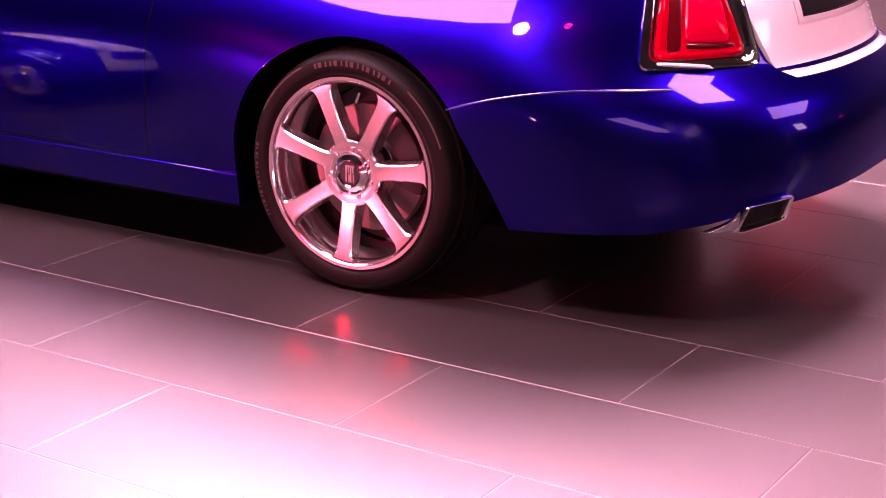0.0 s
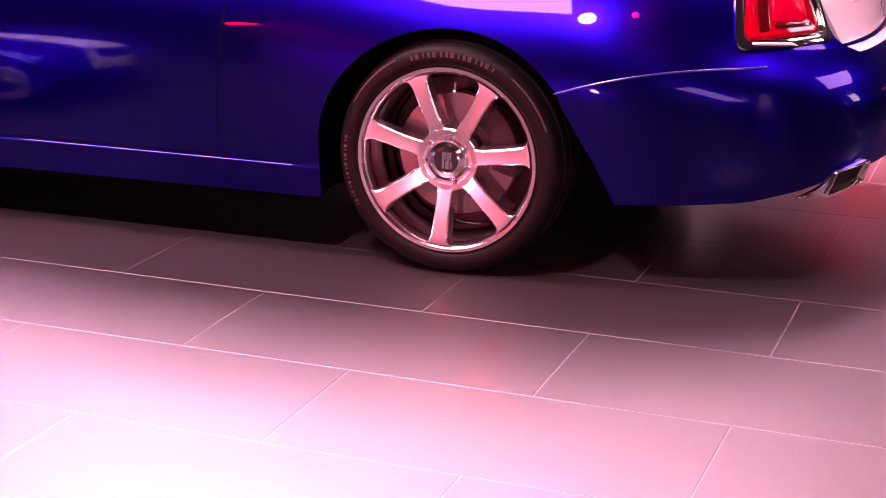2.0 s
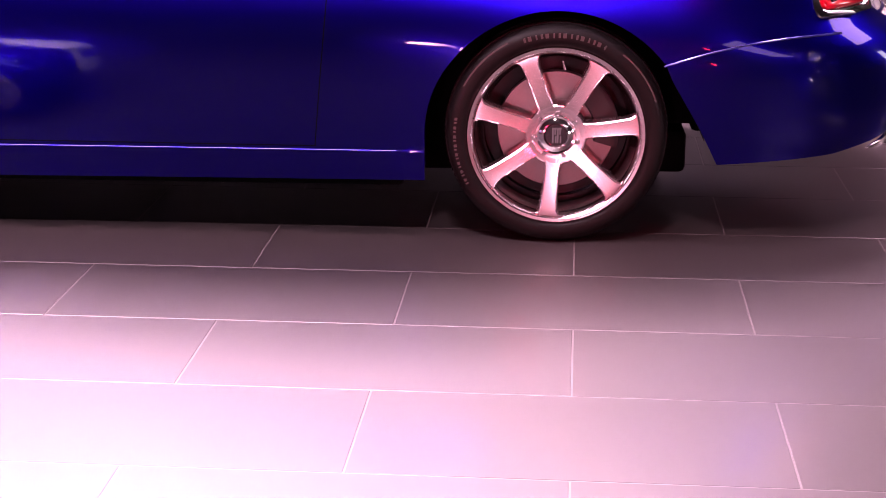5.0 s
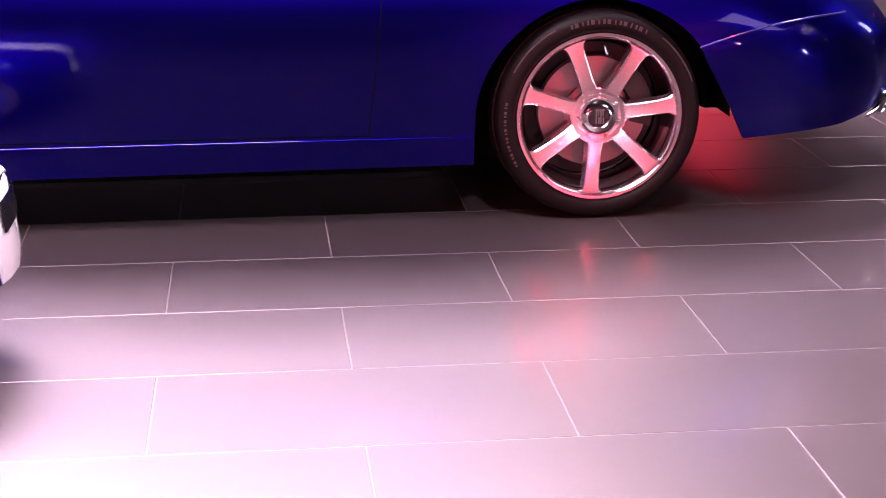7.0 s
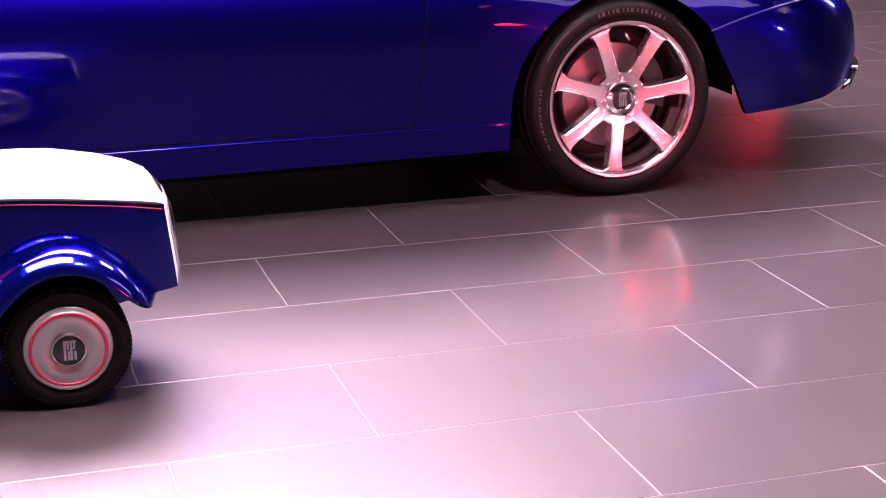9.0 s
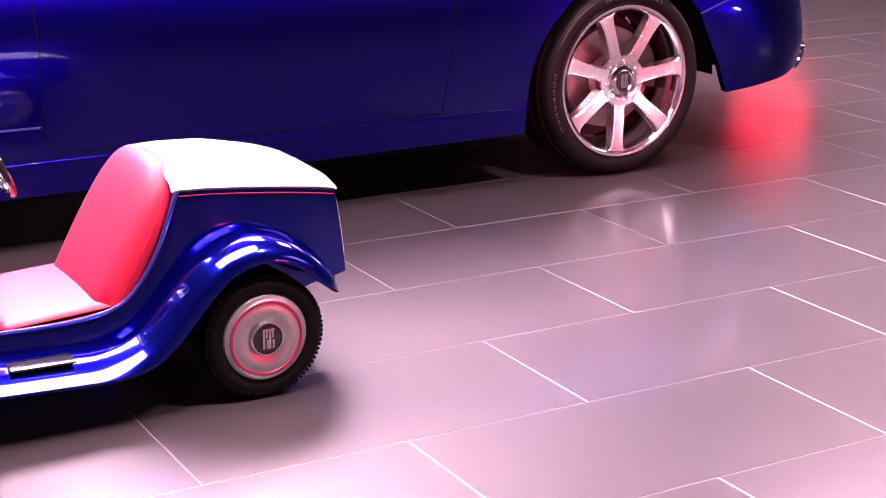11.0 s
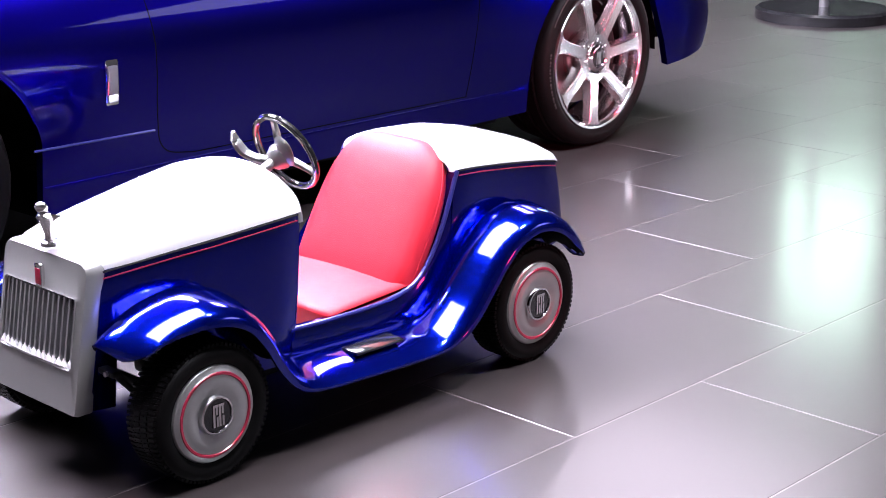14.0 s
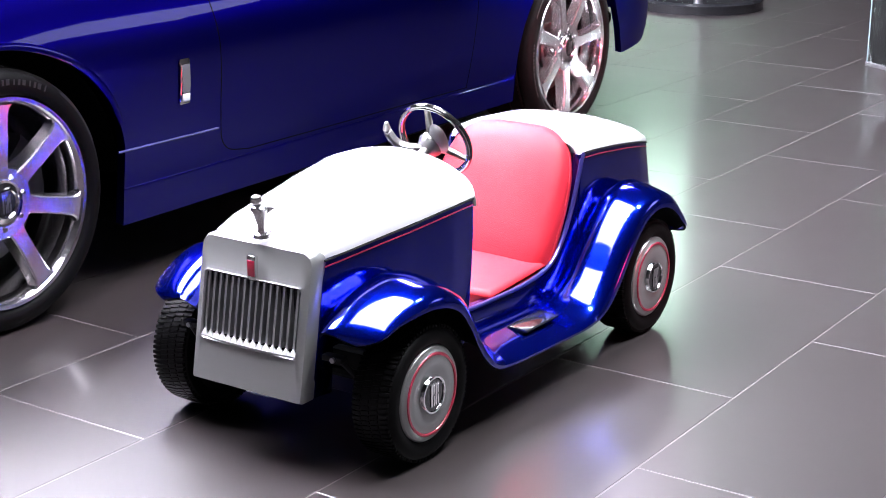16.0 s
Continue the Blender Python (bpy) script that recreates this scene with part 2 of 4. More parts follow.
plain_wall("wall_south", X0, X1, Y0 - 0.25, Y0, M_WALL)
plain_wall("wall_east", X1, X1 + 0.25, Y0, Y1)
plain_wall("wall_west", X0 - 0.25, X0, Y0, Y1, M_WALL)
tagged(part("ceiling", box(X0, X1, Y0, Y1, HH, HH + 0.2), M_DARKCEIL), "unseen dark grey plaster showroom ceiling, added to close the hall", "ceiling", kind="structure")


def ceiling_panel(x, y, sx, sy, lit, z=HH):
    e = empty("unseen_panel", pose(x, y, z - 0.09), "unseen white rectangular glowing ceiling panel", "ceiling light", "ceiling lights")
    f = bmesh.new()
    for a in ((-sx / 2 - 0.04, -sx / 2, -sy / 2 - 0.04, sy / 2 + 0.04), (sx / 2, sx / 2 + 0.04, -sy / 2 - 0.04, sy / 2 + 0.04),
              (-sx / 2, sx / 2, -sy / 2 - 0.04, -sy / 2), (-sx / 2, sx / 2, sy / 2, sy / 2 + 0.04)):
        box(*a, 0, 0.088, bm=f)
    part("frame", f, M_FRAME, e)
    part("diffuser", box(-sx / 2, sx / 2, -sy / 2, sy / 2, 0.02, 0.06), lit, e)
    return e


for px, py, sx, sy in PANELS:
    ceiling_panel(px, py, sx, sy, M_PANEL)
for (px, py, sx, sy), lit in zip(HOT_PANELS, (M_HOT, M_WARM)):
    ceiling_panel(px, py, sx, sy, lit)
ceiling_panel(*FAR_FILL, M_MID)
# two more added panels: floor sheen, then the coupe's upper flank
ceiling_panel(7.6, 4.6, 2.6, 3.0, M_DIM)
ceiling_panel(8.2, -8.3, 5.0, 3.6, M_SIDE)

# ---- the parked coupe ----
CAR_YAW = 1.1
HUB = Vector((0.932, 0.387, 0))
TRACK = 0.945
CAR_POSE = Matrix.Translation(HUB) @ pose(0, 0, 0, 0, 0, CAR_YAW) @ Matrix.Translation((0, TRACK, 0))
WB = 3.09
U_R, U_F = 0.35, -3.25


def rear_n(z):
    return interp(z, (0.35, 0.76), (2.9, 2.15))



def rear_end(z):
    return interp(z, (0.15, 0.30, 0.42, 0.56, 0.64, 0.70, 0.85, 1.0, 1.2), (1.16, 1.25, 1.29, 1.29, 1.24, 1.15, 1.11, 1.05, 0.95))


def nose_end(z):
    return interp(z, (0.15, 0.35, 0.6, 0.9, 1.0), (-3.88, -4.0, -4.03, -3.98, -3.9))


def half(u, z):
    base = interp(u, (-3.3, -2.4, -1.2, 0.0, 0.4), (0.955, 0.972, 0.975, 0.985, 0.978))
    prof = interp(z, (0.10, 0.20, 0.295, 0.36, 0.45, 0.58), (0.950, 0.959, 0.966, 0.977, 0.989, 1.0))
    prof += 0.0028 * smoothstep(-0.35, -0.5, u) * interp(z, (0.10, 0.288, 0.292, 0.297, 0.36), (0.2, 1.0, 1.0, 0.0, 0.0))
    k = max(z + 0.07 * smoothstep(-0.6, 0.1, u) - 0.66, 0)
    prof -= 1.3 * k * k + 0.06 * k
    return base * prof


def skin(a, z):
    """A place on the near flank: a from -1 (nose) to 0..L along the side, to L+1 (tail's middle)."""
    L = U_R - U_F
    if a < 0:
        th = -a * math.pi / 2
        return Vector((U_F + (nose_end(z) - U_F) * math.sin(th) ** (2 / 2.6), -half(U_F, z) * max(math.cos(th), 0) ** (2 / 2.6), z))
    if a > L:
        th = (a - L) * math.pi / 2
        return Vector((U_R + (rear_end(z) - U_R) * math.sin(th) ** (2 / rear_n(z)), -half(U_R, z) * max(math.cos(th), 0) ** (2 / rear_n(z)), z))
    u = U_F + a
    return Vector((u, -half(u, z), z))


LSIDE = U_R - U_F


def outward(a, z):
    e = 0.004
    da = skin(a + e, z) - skin(a - e, z)
    dz = skin(a, z + e) - skin(a, z - e)
    n = da.cross(dz)
    n.normalize()
    return n


def low(u):
    """The lower edge of the flank, arches included."""
    best = interp(u, (-3.7, -3.55, -2.66, -0.42, 0.5, 0.9, 1.05, 1.15, 1.3), (0.22, 0.20, 0.185, 0.197, 0.262, 0.285, 0.315, 0.345, 0.36))
    if -0.425 < u < 0.50:
        t = 0.355 + 0.40 * math.sqrt(max(1 - (u / 0.425) ** 2, 0)) if u < 0.34 else 0.60 - (u - 0.34) * 2.11
        best = max(best, t if u > -0.4249 else best)
    d = u + WB
    if -0.47 < d < 0.465:
        best = max(best, 0.36 + 0.40 * math.sqrt(max(1 - (d / 0.47) ** 2, 0)))
    return best


def flank_columns():
    cols = [(-1 + i / 14) for i in range(14)]
    us = []
    for lo_, hi_, n in ((U_F, -WB + 0.466, 30), (-WB + 0.468, -0.4265, 40), (-0.4245, 0.34, 40), (0.342, 0.352, 2)):
        for i in range(n):
            us.append(lo_ + (hi_ - lo_) * (0.5 - 0.5 * math.cos(math.pi * i / (n - 1))))
    cols += [u - U_F for u in us]
    cols += [LSIDE + 0.004 + (i / 36) ** 1.0 * 0.996 for i in range(37)]
    return cols


def top_z(u):
    return interp(u, (-4.0, -3.5, -2.0, -0.5, 0.6, 1.3), (0.90, 0.95, 0.99, 1.01, 1.0, 0.96))


LEVELS = (0.0, 0.22, 0.25, 0.275, 0.288, 0.292, 0.297, 0.315, 0.34, 0.38, 0.43, 0.48, 0.53, 0.57, 0.61, 0.645, 0.68, 0.72, 0.76, 0.80, 0.85, 0.90, 0.95, 1.1)


def car_half(sign):
    rings = []
    for a in flank_columns():
        u0 = skin(a, 0.5).x
        z0, z1 = low(u0), top_z(u0)
        col = []
        inset = skin(a, z0)
        col.append((inset.x, (inset.y + 0.03) * -sign if abs(inset.y) > 0.04 else 0, z0 + 0.004))
        for k, level in enumerate(LEVELS):
            z = min(z0 + max(level - z0, 0.0006 * k), z1 - 0.0006 * (len(LEVELS) - k))
            p = skin(a, z)
            col.append((p.x, p.y * -sign, z))
        e = skin(a, z1)
        for k in (0.1, 0.3, 0.6, 1.0):
            col.append((e.x, e.y * (1 - k) * -sign, z1 + 0.13 * (1 - (1 - k) ** 2) * min(abs(e.y), 0.9)))
        rings.append(col)
    return loft(rings, closed=False)


car = empty("coupe", CAR_POSE, "deep blue glossy two-door luxury coupe parked on the tiles", "car")
b = car_half(-1)
b2 = car_half(1)
me = bpy.data.meshes.new("tmp")
b2.to_mesh(me)
b2.free()
b.from_mesh(me)
bpy.data.meshes.remove(me)
part("body", fix(b), M_BLUE, car, sharp=32)


def cabin():
    rings = []
    for u, hw, z0, z1 in ((-2.55, 0.78, 1.03, 1.06), (-2.1, 0.80, 1.03, 1.22), (-1.6, 0.80, 1.03, 1.42), (-1.0, 0.80, 1.03, 1.50), (-0.4, 0.80, 1.03, 1.48), (0.2, 0.76, 1.03, 1.36), (0.7, 0.66, 1.02, 1.14), (0.85, 0.6, 1.01, 1.04)):
        r = []
        for k in range(17):
            th = math.pi * k / 16
            c, s = math.cos(th), math.sin(th)
            r.append((u, hw * math.copysign(abs(c) ** 0.6, c), z0 + (z1 - z0) * s ** 0.7))
        rings.append(r)
    return rings


R = cabin()
part("cabin_glass", fix(loft(R, closed=False, cap0=True, cap1=True)), M_DARK, car, "dark tinted cabin glass")
part("roof", fix(loft([[(p[0], p[1] * 1.01, p[2] + 0.006) for p in r[4:13]] for r in R[2:6]], closed=False)), M_BLUE, car)
# underbody in near-zero black, the shade below put into the colour
part("underbody", box(-3.9, 0.45, -0.60, 0.60, 0.15, 0.30, 0.02), M_SHADE_BLACK, car, "black underbody")
part("underbody", box(-2.55, -0.50, -0.87, 0.87, 0.155, 0.24, 0.02), M_SHADE_BLACK, car, "black underbody")
part("undertray", box(0.46, 1.05, -0.62, 0.62, 0.30, 0.36, 0.02), M_SHADE_BLACK, car, "black rear undertray")


def wheel_well(u, sign, ra, rb):
    rings = []
    for y in (0.90, 0.62):
        rings.append([(u + ra * math.cos(th), y * sign, 0.33 + rb * math.sin(th)) for th in np.linspace(0.0, math.pi + 0.2, 25)])
    rings.append([(u + 0.02 * math.cos(th), 0.60 * sign, 0.33 + 0.02 * math.sin(th)) for th in np.linspace(0.0, math.pi + 0.2, 25)])
    return loft(rings, closed=False)


# well liners in the same black, arch shade painted in
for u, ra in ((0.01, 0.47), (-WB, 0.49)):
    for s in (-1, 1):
        part("wheel_well", wheel_well(u, s, ra, 0.455), M_SHADE_BLACK, car)


# wheels: face outwards along -y, hub at the origin
RIM, TYRE = 0.288, 0.362


def big_tyre():
    prof = [(0.270, 0.0), (0.284, -0.012), (0.292, -0.022), (0.300, -0.030), (0.312, -0.033), (0.328, -0.032), (0.341, -0.026), (0.350, -0.014), (0.3555, 0.002),
            (0.358, 0.02), (0.352, 0.022), (0.352, 0.030), (0.360, 0.032), (0.3615, 0.08), (0.354, 0.082), (0.354, 0.092), (0.362, 0.094), (0.362, 0.15), (0.354, 0.152), (0.354, 0.162), (0.360, 0.164), (0.350, 0.235), (0.30, 0.25), (0.27, 0.24)]
    return fix(revolve(prof, 96))


def tread_blocks(row):
    bm = bmesh.new()
    n = 110
    for k in range(n):
        th = 2 * math.pi * k / n
        for y0, y1, r in (row,):
            c = []
            for dt, rr in ((0.009, r - 0.008), (0.043, r - 0.008), (0.043, r + 0.0015), (0.009, r + 0.0015)):
                for y in (y0, y1):
                    c.append(bm.verts.new((rr * math.cos(th + dt), y, rr * math.sin(th + dt))))
            for f in ((0, 1, 3, 2), (2, 3, 5, 4), (4, 5, 7, 6), (0, 2, 4, 6), (1, 7, 5, 3)):
                bm.faces.new([c[i] for i in f])
    bmesh.ops.recalc_face_normals(bm, faces=bm.faces)
    return bm


def arc_bars(spans, r0, r1, y, h=0.0015):
    """Raised bars along a sidewall: (from, to) in degrees."""
    bm = bmesh.new()
    for a0, a1 in spans:
        rr = []
        m = max(2, int((a1 - a0) / 2))
        for i in range(m + 1):
            th = radians(a0 + (a1 - a0) * i / m)
            rr.append([(r * math.cos(th), yy, r * math.sin(th)) for r, yy in ((r0, y), (r0, y - h), (r1, y - h + 0.0005), (r1, y))])
        loft(rr, True, True, True, bm=bm)
    bmesh.ops.recalc_face_normals(bm, faces=bm.faces)
    return bm


def big_spoke(k, phase):
    """A flat-faced spoke with crisp chamfers that flares into the hub and the rim."""
    th0 = radians(phase + k * 360 / 7)
    rings = []
    for r, w, y, d in ((0.070, 0.0300, -0.008, 0.050), (0.092, 0.0262, -0.010, 0.054), (0.102, 0.0238, -0.012, 0.052), (0.120, 0.0225, -0.014, 0.048), (0.150, 0.0222, -0.018, 0.044), (0.190, 0.0230, -0.021, 0.040), (0.222, 0.0243, -0.023, 0.038), (0.243, 0.0262, -0.024, 0.036), (0.254, 0.0292, -0.0245, 0.032), (0.261, 0.0340, -0.0245, 0.028), (0.267, 0.0430, -0.0245, 0.024)):
        e = 0.0042
        ring = []
        for s, yy in ((-w - 0.006, y + d), (-w - 0.0015, y + e), (-w + e * 0.75, y), (0.0, y + 0.0008), (w - e * 0.75, y), (w + 0.0015, y + e), (w + 0.006, y + d)):
            ring.append((math.sqrt(max(r * r - s * s * (r > 0.25), 1e-6)), yy, s))
        rings.append(ring)
    bm = fix(loft(rings, True, True, True))
    bmesh.ops.rotate(bm, verts=bm.verts, cent=(0, 0, 0), matrix=Matrix.Rotation(-th0, 3, "Y"))
    return bm


def emblem(parent, r, y, m):
    """Two overlapping plain monogram strokes, drawn as bars."""
    bm = bmesh.new()
    for x in (-0.24, 0.14):
        box((x - 0.07) * r, (x + 0.07) * r, y - 0.002, y, -0.62 * r, 0.62 * r, bm=bm)
        box((x + 0.12) * r, (x + 0.24) * r, y - 0.0018, y, 0.05 * r, 0.56 * r, bm=bm)
        box((x + 0.07) * r, (x + 0.3) * r, y - 0.0016, y, 0.47 * r, 0.62 * r, bm=bm)
        box((x + 0.16) * r, (x + 0.29) * r, y - 0.0014, y, -0.62 * r, -0.05 * r, bm=bm)
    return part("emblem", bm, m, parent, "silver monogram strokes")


def car_wheel(u, sign, phase, steer=0.0):
    e = empty("wheel", pose(u, TRACK * -1 if sign < 0 else TRACK, 0.357), "", "")
    e.parent = car
    e.matrix_world = Matrix.Identity(4)
    e.matrix_local = pose(u, sign * TRACK, 0.357, 0, 0, 0 if sign < 0 else 180)
    t = part("tyre", big_tyre(), M_RUBBER, e, "black low-profile tyre")
    for row in ((0.034, 0.078, 0.3608), (0.096, 0.148, 0.3612)):
        part("tread_band", tread_blocks(row), M_RUBBER, t)["kind"] = "stuff"
    spans = [(62 + i * 3.3, 62 + i * 3.3 + (0.9, 2.0, 1.3)[i % 3]) for i in range(15)]
    part("sidewall_marking", arc_bars(spans, 0.318, 0.333, -0.0325), M_RUBMARK, t, "raised tyre marking strokes")
    part("sidewall_marking", arc_bars([(170 + i * 2.6, 170 + i * 2.6 + (1.6, 0.8)[i % 2]) for i in range(16)], 0.322, 0.331, -0.0325), M_RUBMARK, t, "raised tyre marking strokes")
    for span in ((118, 152), (20, 52)):
        part("sidewall_ridge", arc_bars([span], 0.335, 0.340, -0.0275), M_RUBMARK, t, "raised tyre ridge")
    prof = [(0.262, 0.0), (0.268, -0.018), (0.276, -0.026), (0.286, -0.027), (0.290, -0.020), (0.288, -0.012), (0.276, -0.010), (0.268, 0.004), (0.262, 0.03), (0.245, 0.06), (0.238, 0.12), (0.255, 0.21), (0.27, 0.215), (0.27, 0.14), (0.262, 0.0)]
    part("rim", fix(revolve(prof, 96)), M_ALLOY, e, "polished alloy rim")
    for k in range(7):
        part("spoke", big_spoke(k, phase), M_SPOKE, e, sharp=22)
    part("hub", fix(revolve([(0.0, 0.0), (0.05, -0.004), (0.074, -0.006), (0.078, -0.0085), (0.094, -0.0098), (0.098, -0.007), (0.102, 0.004), (0.104, 0.06), (0.0, 0.06)], 56)), M_ALLOY, e, sharp=22)
    cap = part("hub_cap", fix(revolve([(0.036, -0.016), (0.040, -0.021), (0.046, -0.019), (0.052, -0.014), (0.056, -0.012), (0.062, -0.014), (0.064, -0.010), (0.064, 0.01), (0.0, 0.01)], 48)), M_CHROME, e, "stepped chrome hub cap")
    part("cap_disc", fix(revolve([(0.0, -0.0175), (0.034, -0.017), (0.037, -0.014), (0.037, 0.0), (0.0, 0.0)], 40)), M_DARK, cap, "black centre disc")
    emblem(cap, 0.041, -0.0172, M_CHROME)
    for k in range(7):
        th = radians(phase + 25.7 + k * 360 / 7)
        bm = fix(revolve([(0.0, -0.012), (0.006, -0.012), (0.008, -0.008), (0.008, 0.02)], 10))
        bmesh.ops.translate(bm, verts=bm.verts, vec=(0.073 * math.cos(th), 0, 0.073 * math.sin(th)))
        part("wheel_bolt", bm, M_CHROME, e)
    disc = part("brake_disc", fix(revolve([(0.02, 0.085), (0.19, 0.085), (0.192, 0.09), (0.192, 0.115), (0.02, 0.115)], 64)), M_DISC, e, "grey steel brake disc")
    part("disc_bell", fix(revolve([(0.0, 0.062), (0.09, 0.062), (0.1, 0.07), (0.1, 0.086)], 48)), M_DISC, disc)
    rings = []
    for th in np.linspace(radians(-15), radians(50), 10):
        rings.append([(r * math.cos(th), y, r * math.sin(th)) for r, y in ((0.125, 0.058), (0.13, 0.05), (0.19, 0.046), (0.205, 0.055), (0.205, 0.125), (0.125, 0.125))])
    cal = part("brake_caliper", fix(loft(rings, True, True, True)), M_BLACK, e, "black brake caliper")
    part("barrel_back", fix(revolve([(0.0, 0.17), (0.24, 0.17)], 40)), M_BLACK, e)
    bm = tube([(0.235 * math.cos(1.49), 0.01, 0.235 * math.sin(1.49)), (0.215 * math.cos(1.46), -0.012, 0.215 * math.sin(1.46))], 0.0045, 8)
    part("valve", bm, M_CHROME, e)
    return e


car_wheel(0.0, -1, 265)
car_wheel(-WB, -1, -13)
car_wheel(0.0, 1, 40)
car_wheel(-WB, 1, 20)


def skin_line(points, width, out, per=8):
    """A thin strip that lies on the flank, from (a, z) pairs."""
    pts = smooth_curve([(p[0], 0, p[1]) for p in points], per)
    rings = []
    for i, p in enumerate(pts):
        q = pts[min(i + 1, len(pts) - 1)] - pts[max(i - 1, 0)]
        q.normalize()
        da, dz = -q.z, q.x
        ring = []
        for s, o in ((-1, -0.001), (-1, out * 0.6), (0, out), (1, out * 0.6), (1, -0.001)):
            a, z = p.x + s * da * width / 2, p.z + s * dz * width / 2
            ring.append(tuple(skin(a, z) + outward(a, z) * o))
        rings.append(ring)
    return fix(loft(rings, False))


def skin_patch(a0, a1, z0, z1, o_edge, o_mid, power=4.0, top=1.0, n=10, lean=0.0):
    """A cushion on the flank with a rounded outline; top narrows its upper end."""
    rings = []
    for i in range(0, n + 1):
        r = i / n
        ring = []
        for k in range(40):
            th = 2 * math.pi * k / 40
            c, s = math.cos(th), math.sin(th)
            x = math.copysign(abs(c) ** (2 / power), c) * r
            y = math.copysign(abs(s) ** (2 / power), s) * r
            nar = 1 + (top - 1) * (y + 1) / 2
            a = (a0 + a1) / 2 + (a1 - a0) / 2 * x * nar + lean * (y + 1) / 2
            z = (z0 + z1) / 2 + (z1 - z0) / 2 * y
            o = o_edge + (o_mid - o_edge) * (1 - r ** 4)
            ring.append(tuple(skin(a, z) + outward(a, z) * o))
        rings.append(ring)
    return fix(loft(rings, True))


def skin_quad(quad, o_edge, o_mid, power=8.0, n=8, scale=1.0):
    """A cushion on the skin inside four (a, z) corners, from lower near corner round."""
    q = [Vector((a, z)) for a, z in quad]
    rings = []
    for i in range(n + 1):
        r = i / n
        ring = []
        for k in range(48):
            th = 2 * math.pi * k / 48
            c, s = math.cos(th), math.sin(th)
            x = 0.5 + 0.5 * scale * r * math.copysign(abs(c) ** (2 / power), c)
            y = 0.5 + 0.5 * scale * r * math.copysign(abs(s) ** (2 / power), s)
            p = (q[0] * (1 - x) + q[1] * x) * (1 - y) + (q[3] * (1 - x) + q[2] * x) * y
            ring.append(tuple(skin(p.x, p.y) + outward(p.x, p.y) * (o_edge + (o_mid - o_edge) * (1 - r ** 6))))
        rings.append(ring)
    return fix(loft(rings, True))


def skin_bezel(quad, steps, power=8.0):
    """A ring on the skin: (scale, height) steps from its outer foot to its floor."""
    q = [Vector((a, z)) for a, z in quad]
    rings = []
    for sc, o in steps:
        ring = []
        for k in range(48):
            th = 2 * math.pi * k / 48
            c, s = math.cos(th), math.sin(th)
            x = 0.5 + 0.5 * sc * math.copysign(abs(c) ** (2 / power), c)
            y = 0.5 + 0.5 * sc * math.copysign(abs(s) ** (2 / power), s)
            p = (q[0] * (1 - x) + q[1] * x) * (1 - y) + (q[3] * (1 - x) + q[2] * x) * y
            ring.append(tuple(skin(p.x, p.y) + outward(p.x, p.y) * o))
        rings.append(ring)
    return fix(loft(rings, True))


def A(u):
    return u - U_F
# shut lines, creases and trim of the coupe
part("door_gap", skin_line([(A(-0.735), 0.98), (A(-0.74), 0.75), (A(-0.775), 0.40), (A(-0.785), 0.31)], 0.0036, 0.0010), M_SHADE_BLACK, car)
part("door_gap", skin_line([(A(-2.245), 0.98), (A(-2.22), 0.70), (A(-2.215), 0.45), (A(-2.19), 0.35), (A(-2.10), 0.318), (A(-1.9), 0.312), (A(-0.78), 0.308)], 0.0036, 0.0010), M_SHADE_BLACK, car)
lip = []
for k in range(31):
    d = -0.455 + 0.90 * k / 30
    lip.append((A(d - WB), low(d - WB) + 0.010))
part("arch_lip", skin_line(lip, 0.020, 0.007, per=2), M_BLUE, car, "rolled blue wheel arch lip")
# crease strip in the lighter blue, a painted highlight
part("fender_crease", skin_line([(A(-2.655), 0.412), (A(-2.4), 0.411), (A(-2.225), 0.409)], 0.007, 0.005), M_GLINT, car, "body crease with its highlight painted light blue")


def a_at(u, z):
    """The flank parameter at the length u and height z."""
    if u <= U_R:
        return u - U_F
    return LSIDE + math.asin(min(((u - U_R) / (rear_end(z) - U_R)) ** (rear_n(z) / 2), 1)) * 2 / math.pi


seam = []
for k in range(25):
    u = 0.338 + 0.58 * k / 24
    z = 0.670 - 0.082 * (max(0.80 - u, 0) / 0.46) ** 2
    seam.append((a_at(u, z), z))
# seam strip in the lighter blue, a painted highlight
part("bumper_seam", skin_line(seam, 0.005, 0.0035, per=2), M_GLINT, car, "bumper seam edge with its highlight painted light blue")
part("sill_crease", skin_line([(A(-2.62 + 2.10 * k / 6), 0.2945) for k in range(7)], 0.0036, 0.0024, per=3), M_BLUE, car, "thin light crease along the sill")

# tail lamp
LAMP = [(LSIDE + 0.385, 0.712), (LSIDE + 0.682, 0.708), (LSIDE + 0.615, 0.985), (LSIDE + 0.392, 0.985)]
LENS = [(LSIDE + 0.420, 0.736), (LSIDE + 0.640, 0.738), (LSIDE + 0.562, 0.965), (LSIDE + 0.427, 0.965)]
CORE = [(LSIDE + 0.484, 0.782), (LSIDE + 0.594, 0.776), (LSIDE + 0.562, 0.93), (LSIDE + 0.486, 0.93)]
lamp = part("tail_lamp", skin_bezel(LAMP, ((1.0, -0.002), (1.0, 0.007), (0.98, 0.012), (0.93, 0.014), (0.84, 0.012), (0.80, 0.004), (0.3, 0.004)), 14), M_CHROME, car, "chrome-framed red tail lamp")
lens = part("lens", skin_bezel(LENS, ((1.0, 0.004), (1.0, 0.012), (0.97, 0.016), (0.90, 0.018), (0.86, 0.016), (0.2, 0.018), (0.0, 0.018)), 10), M_REDLENS, lamp, "glossy red lens")
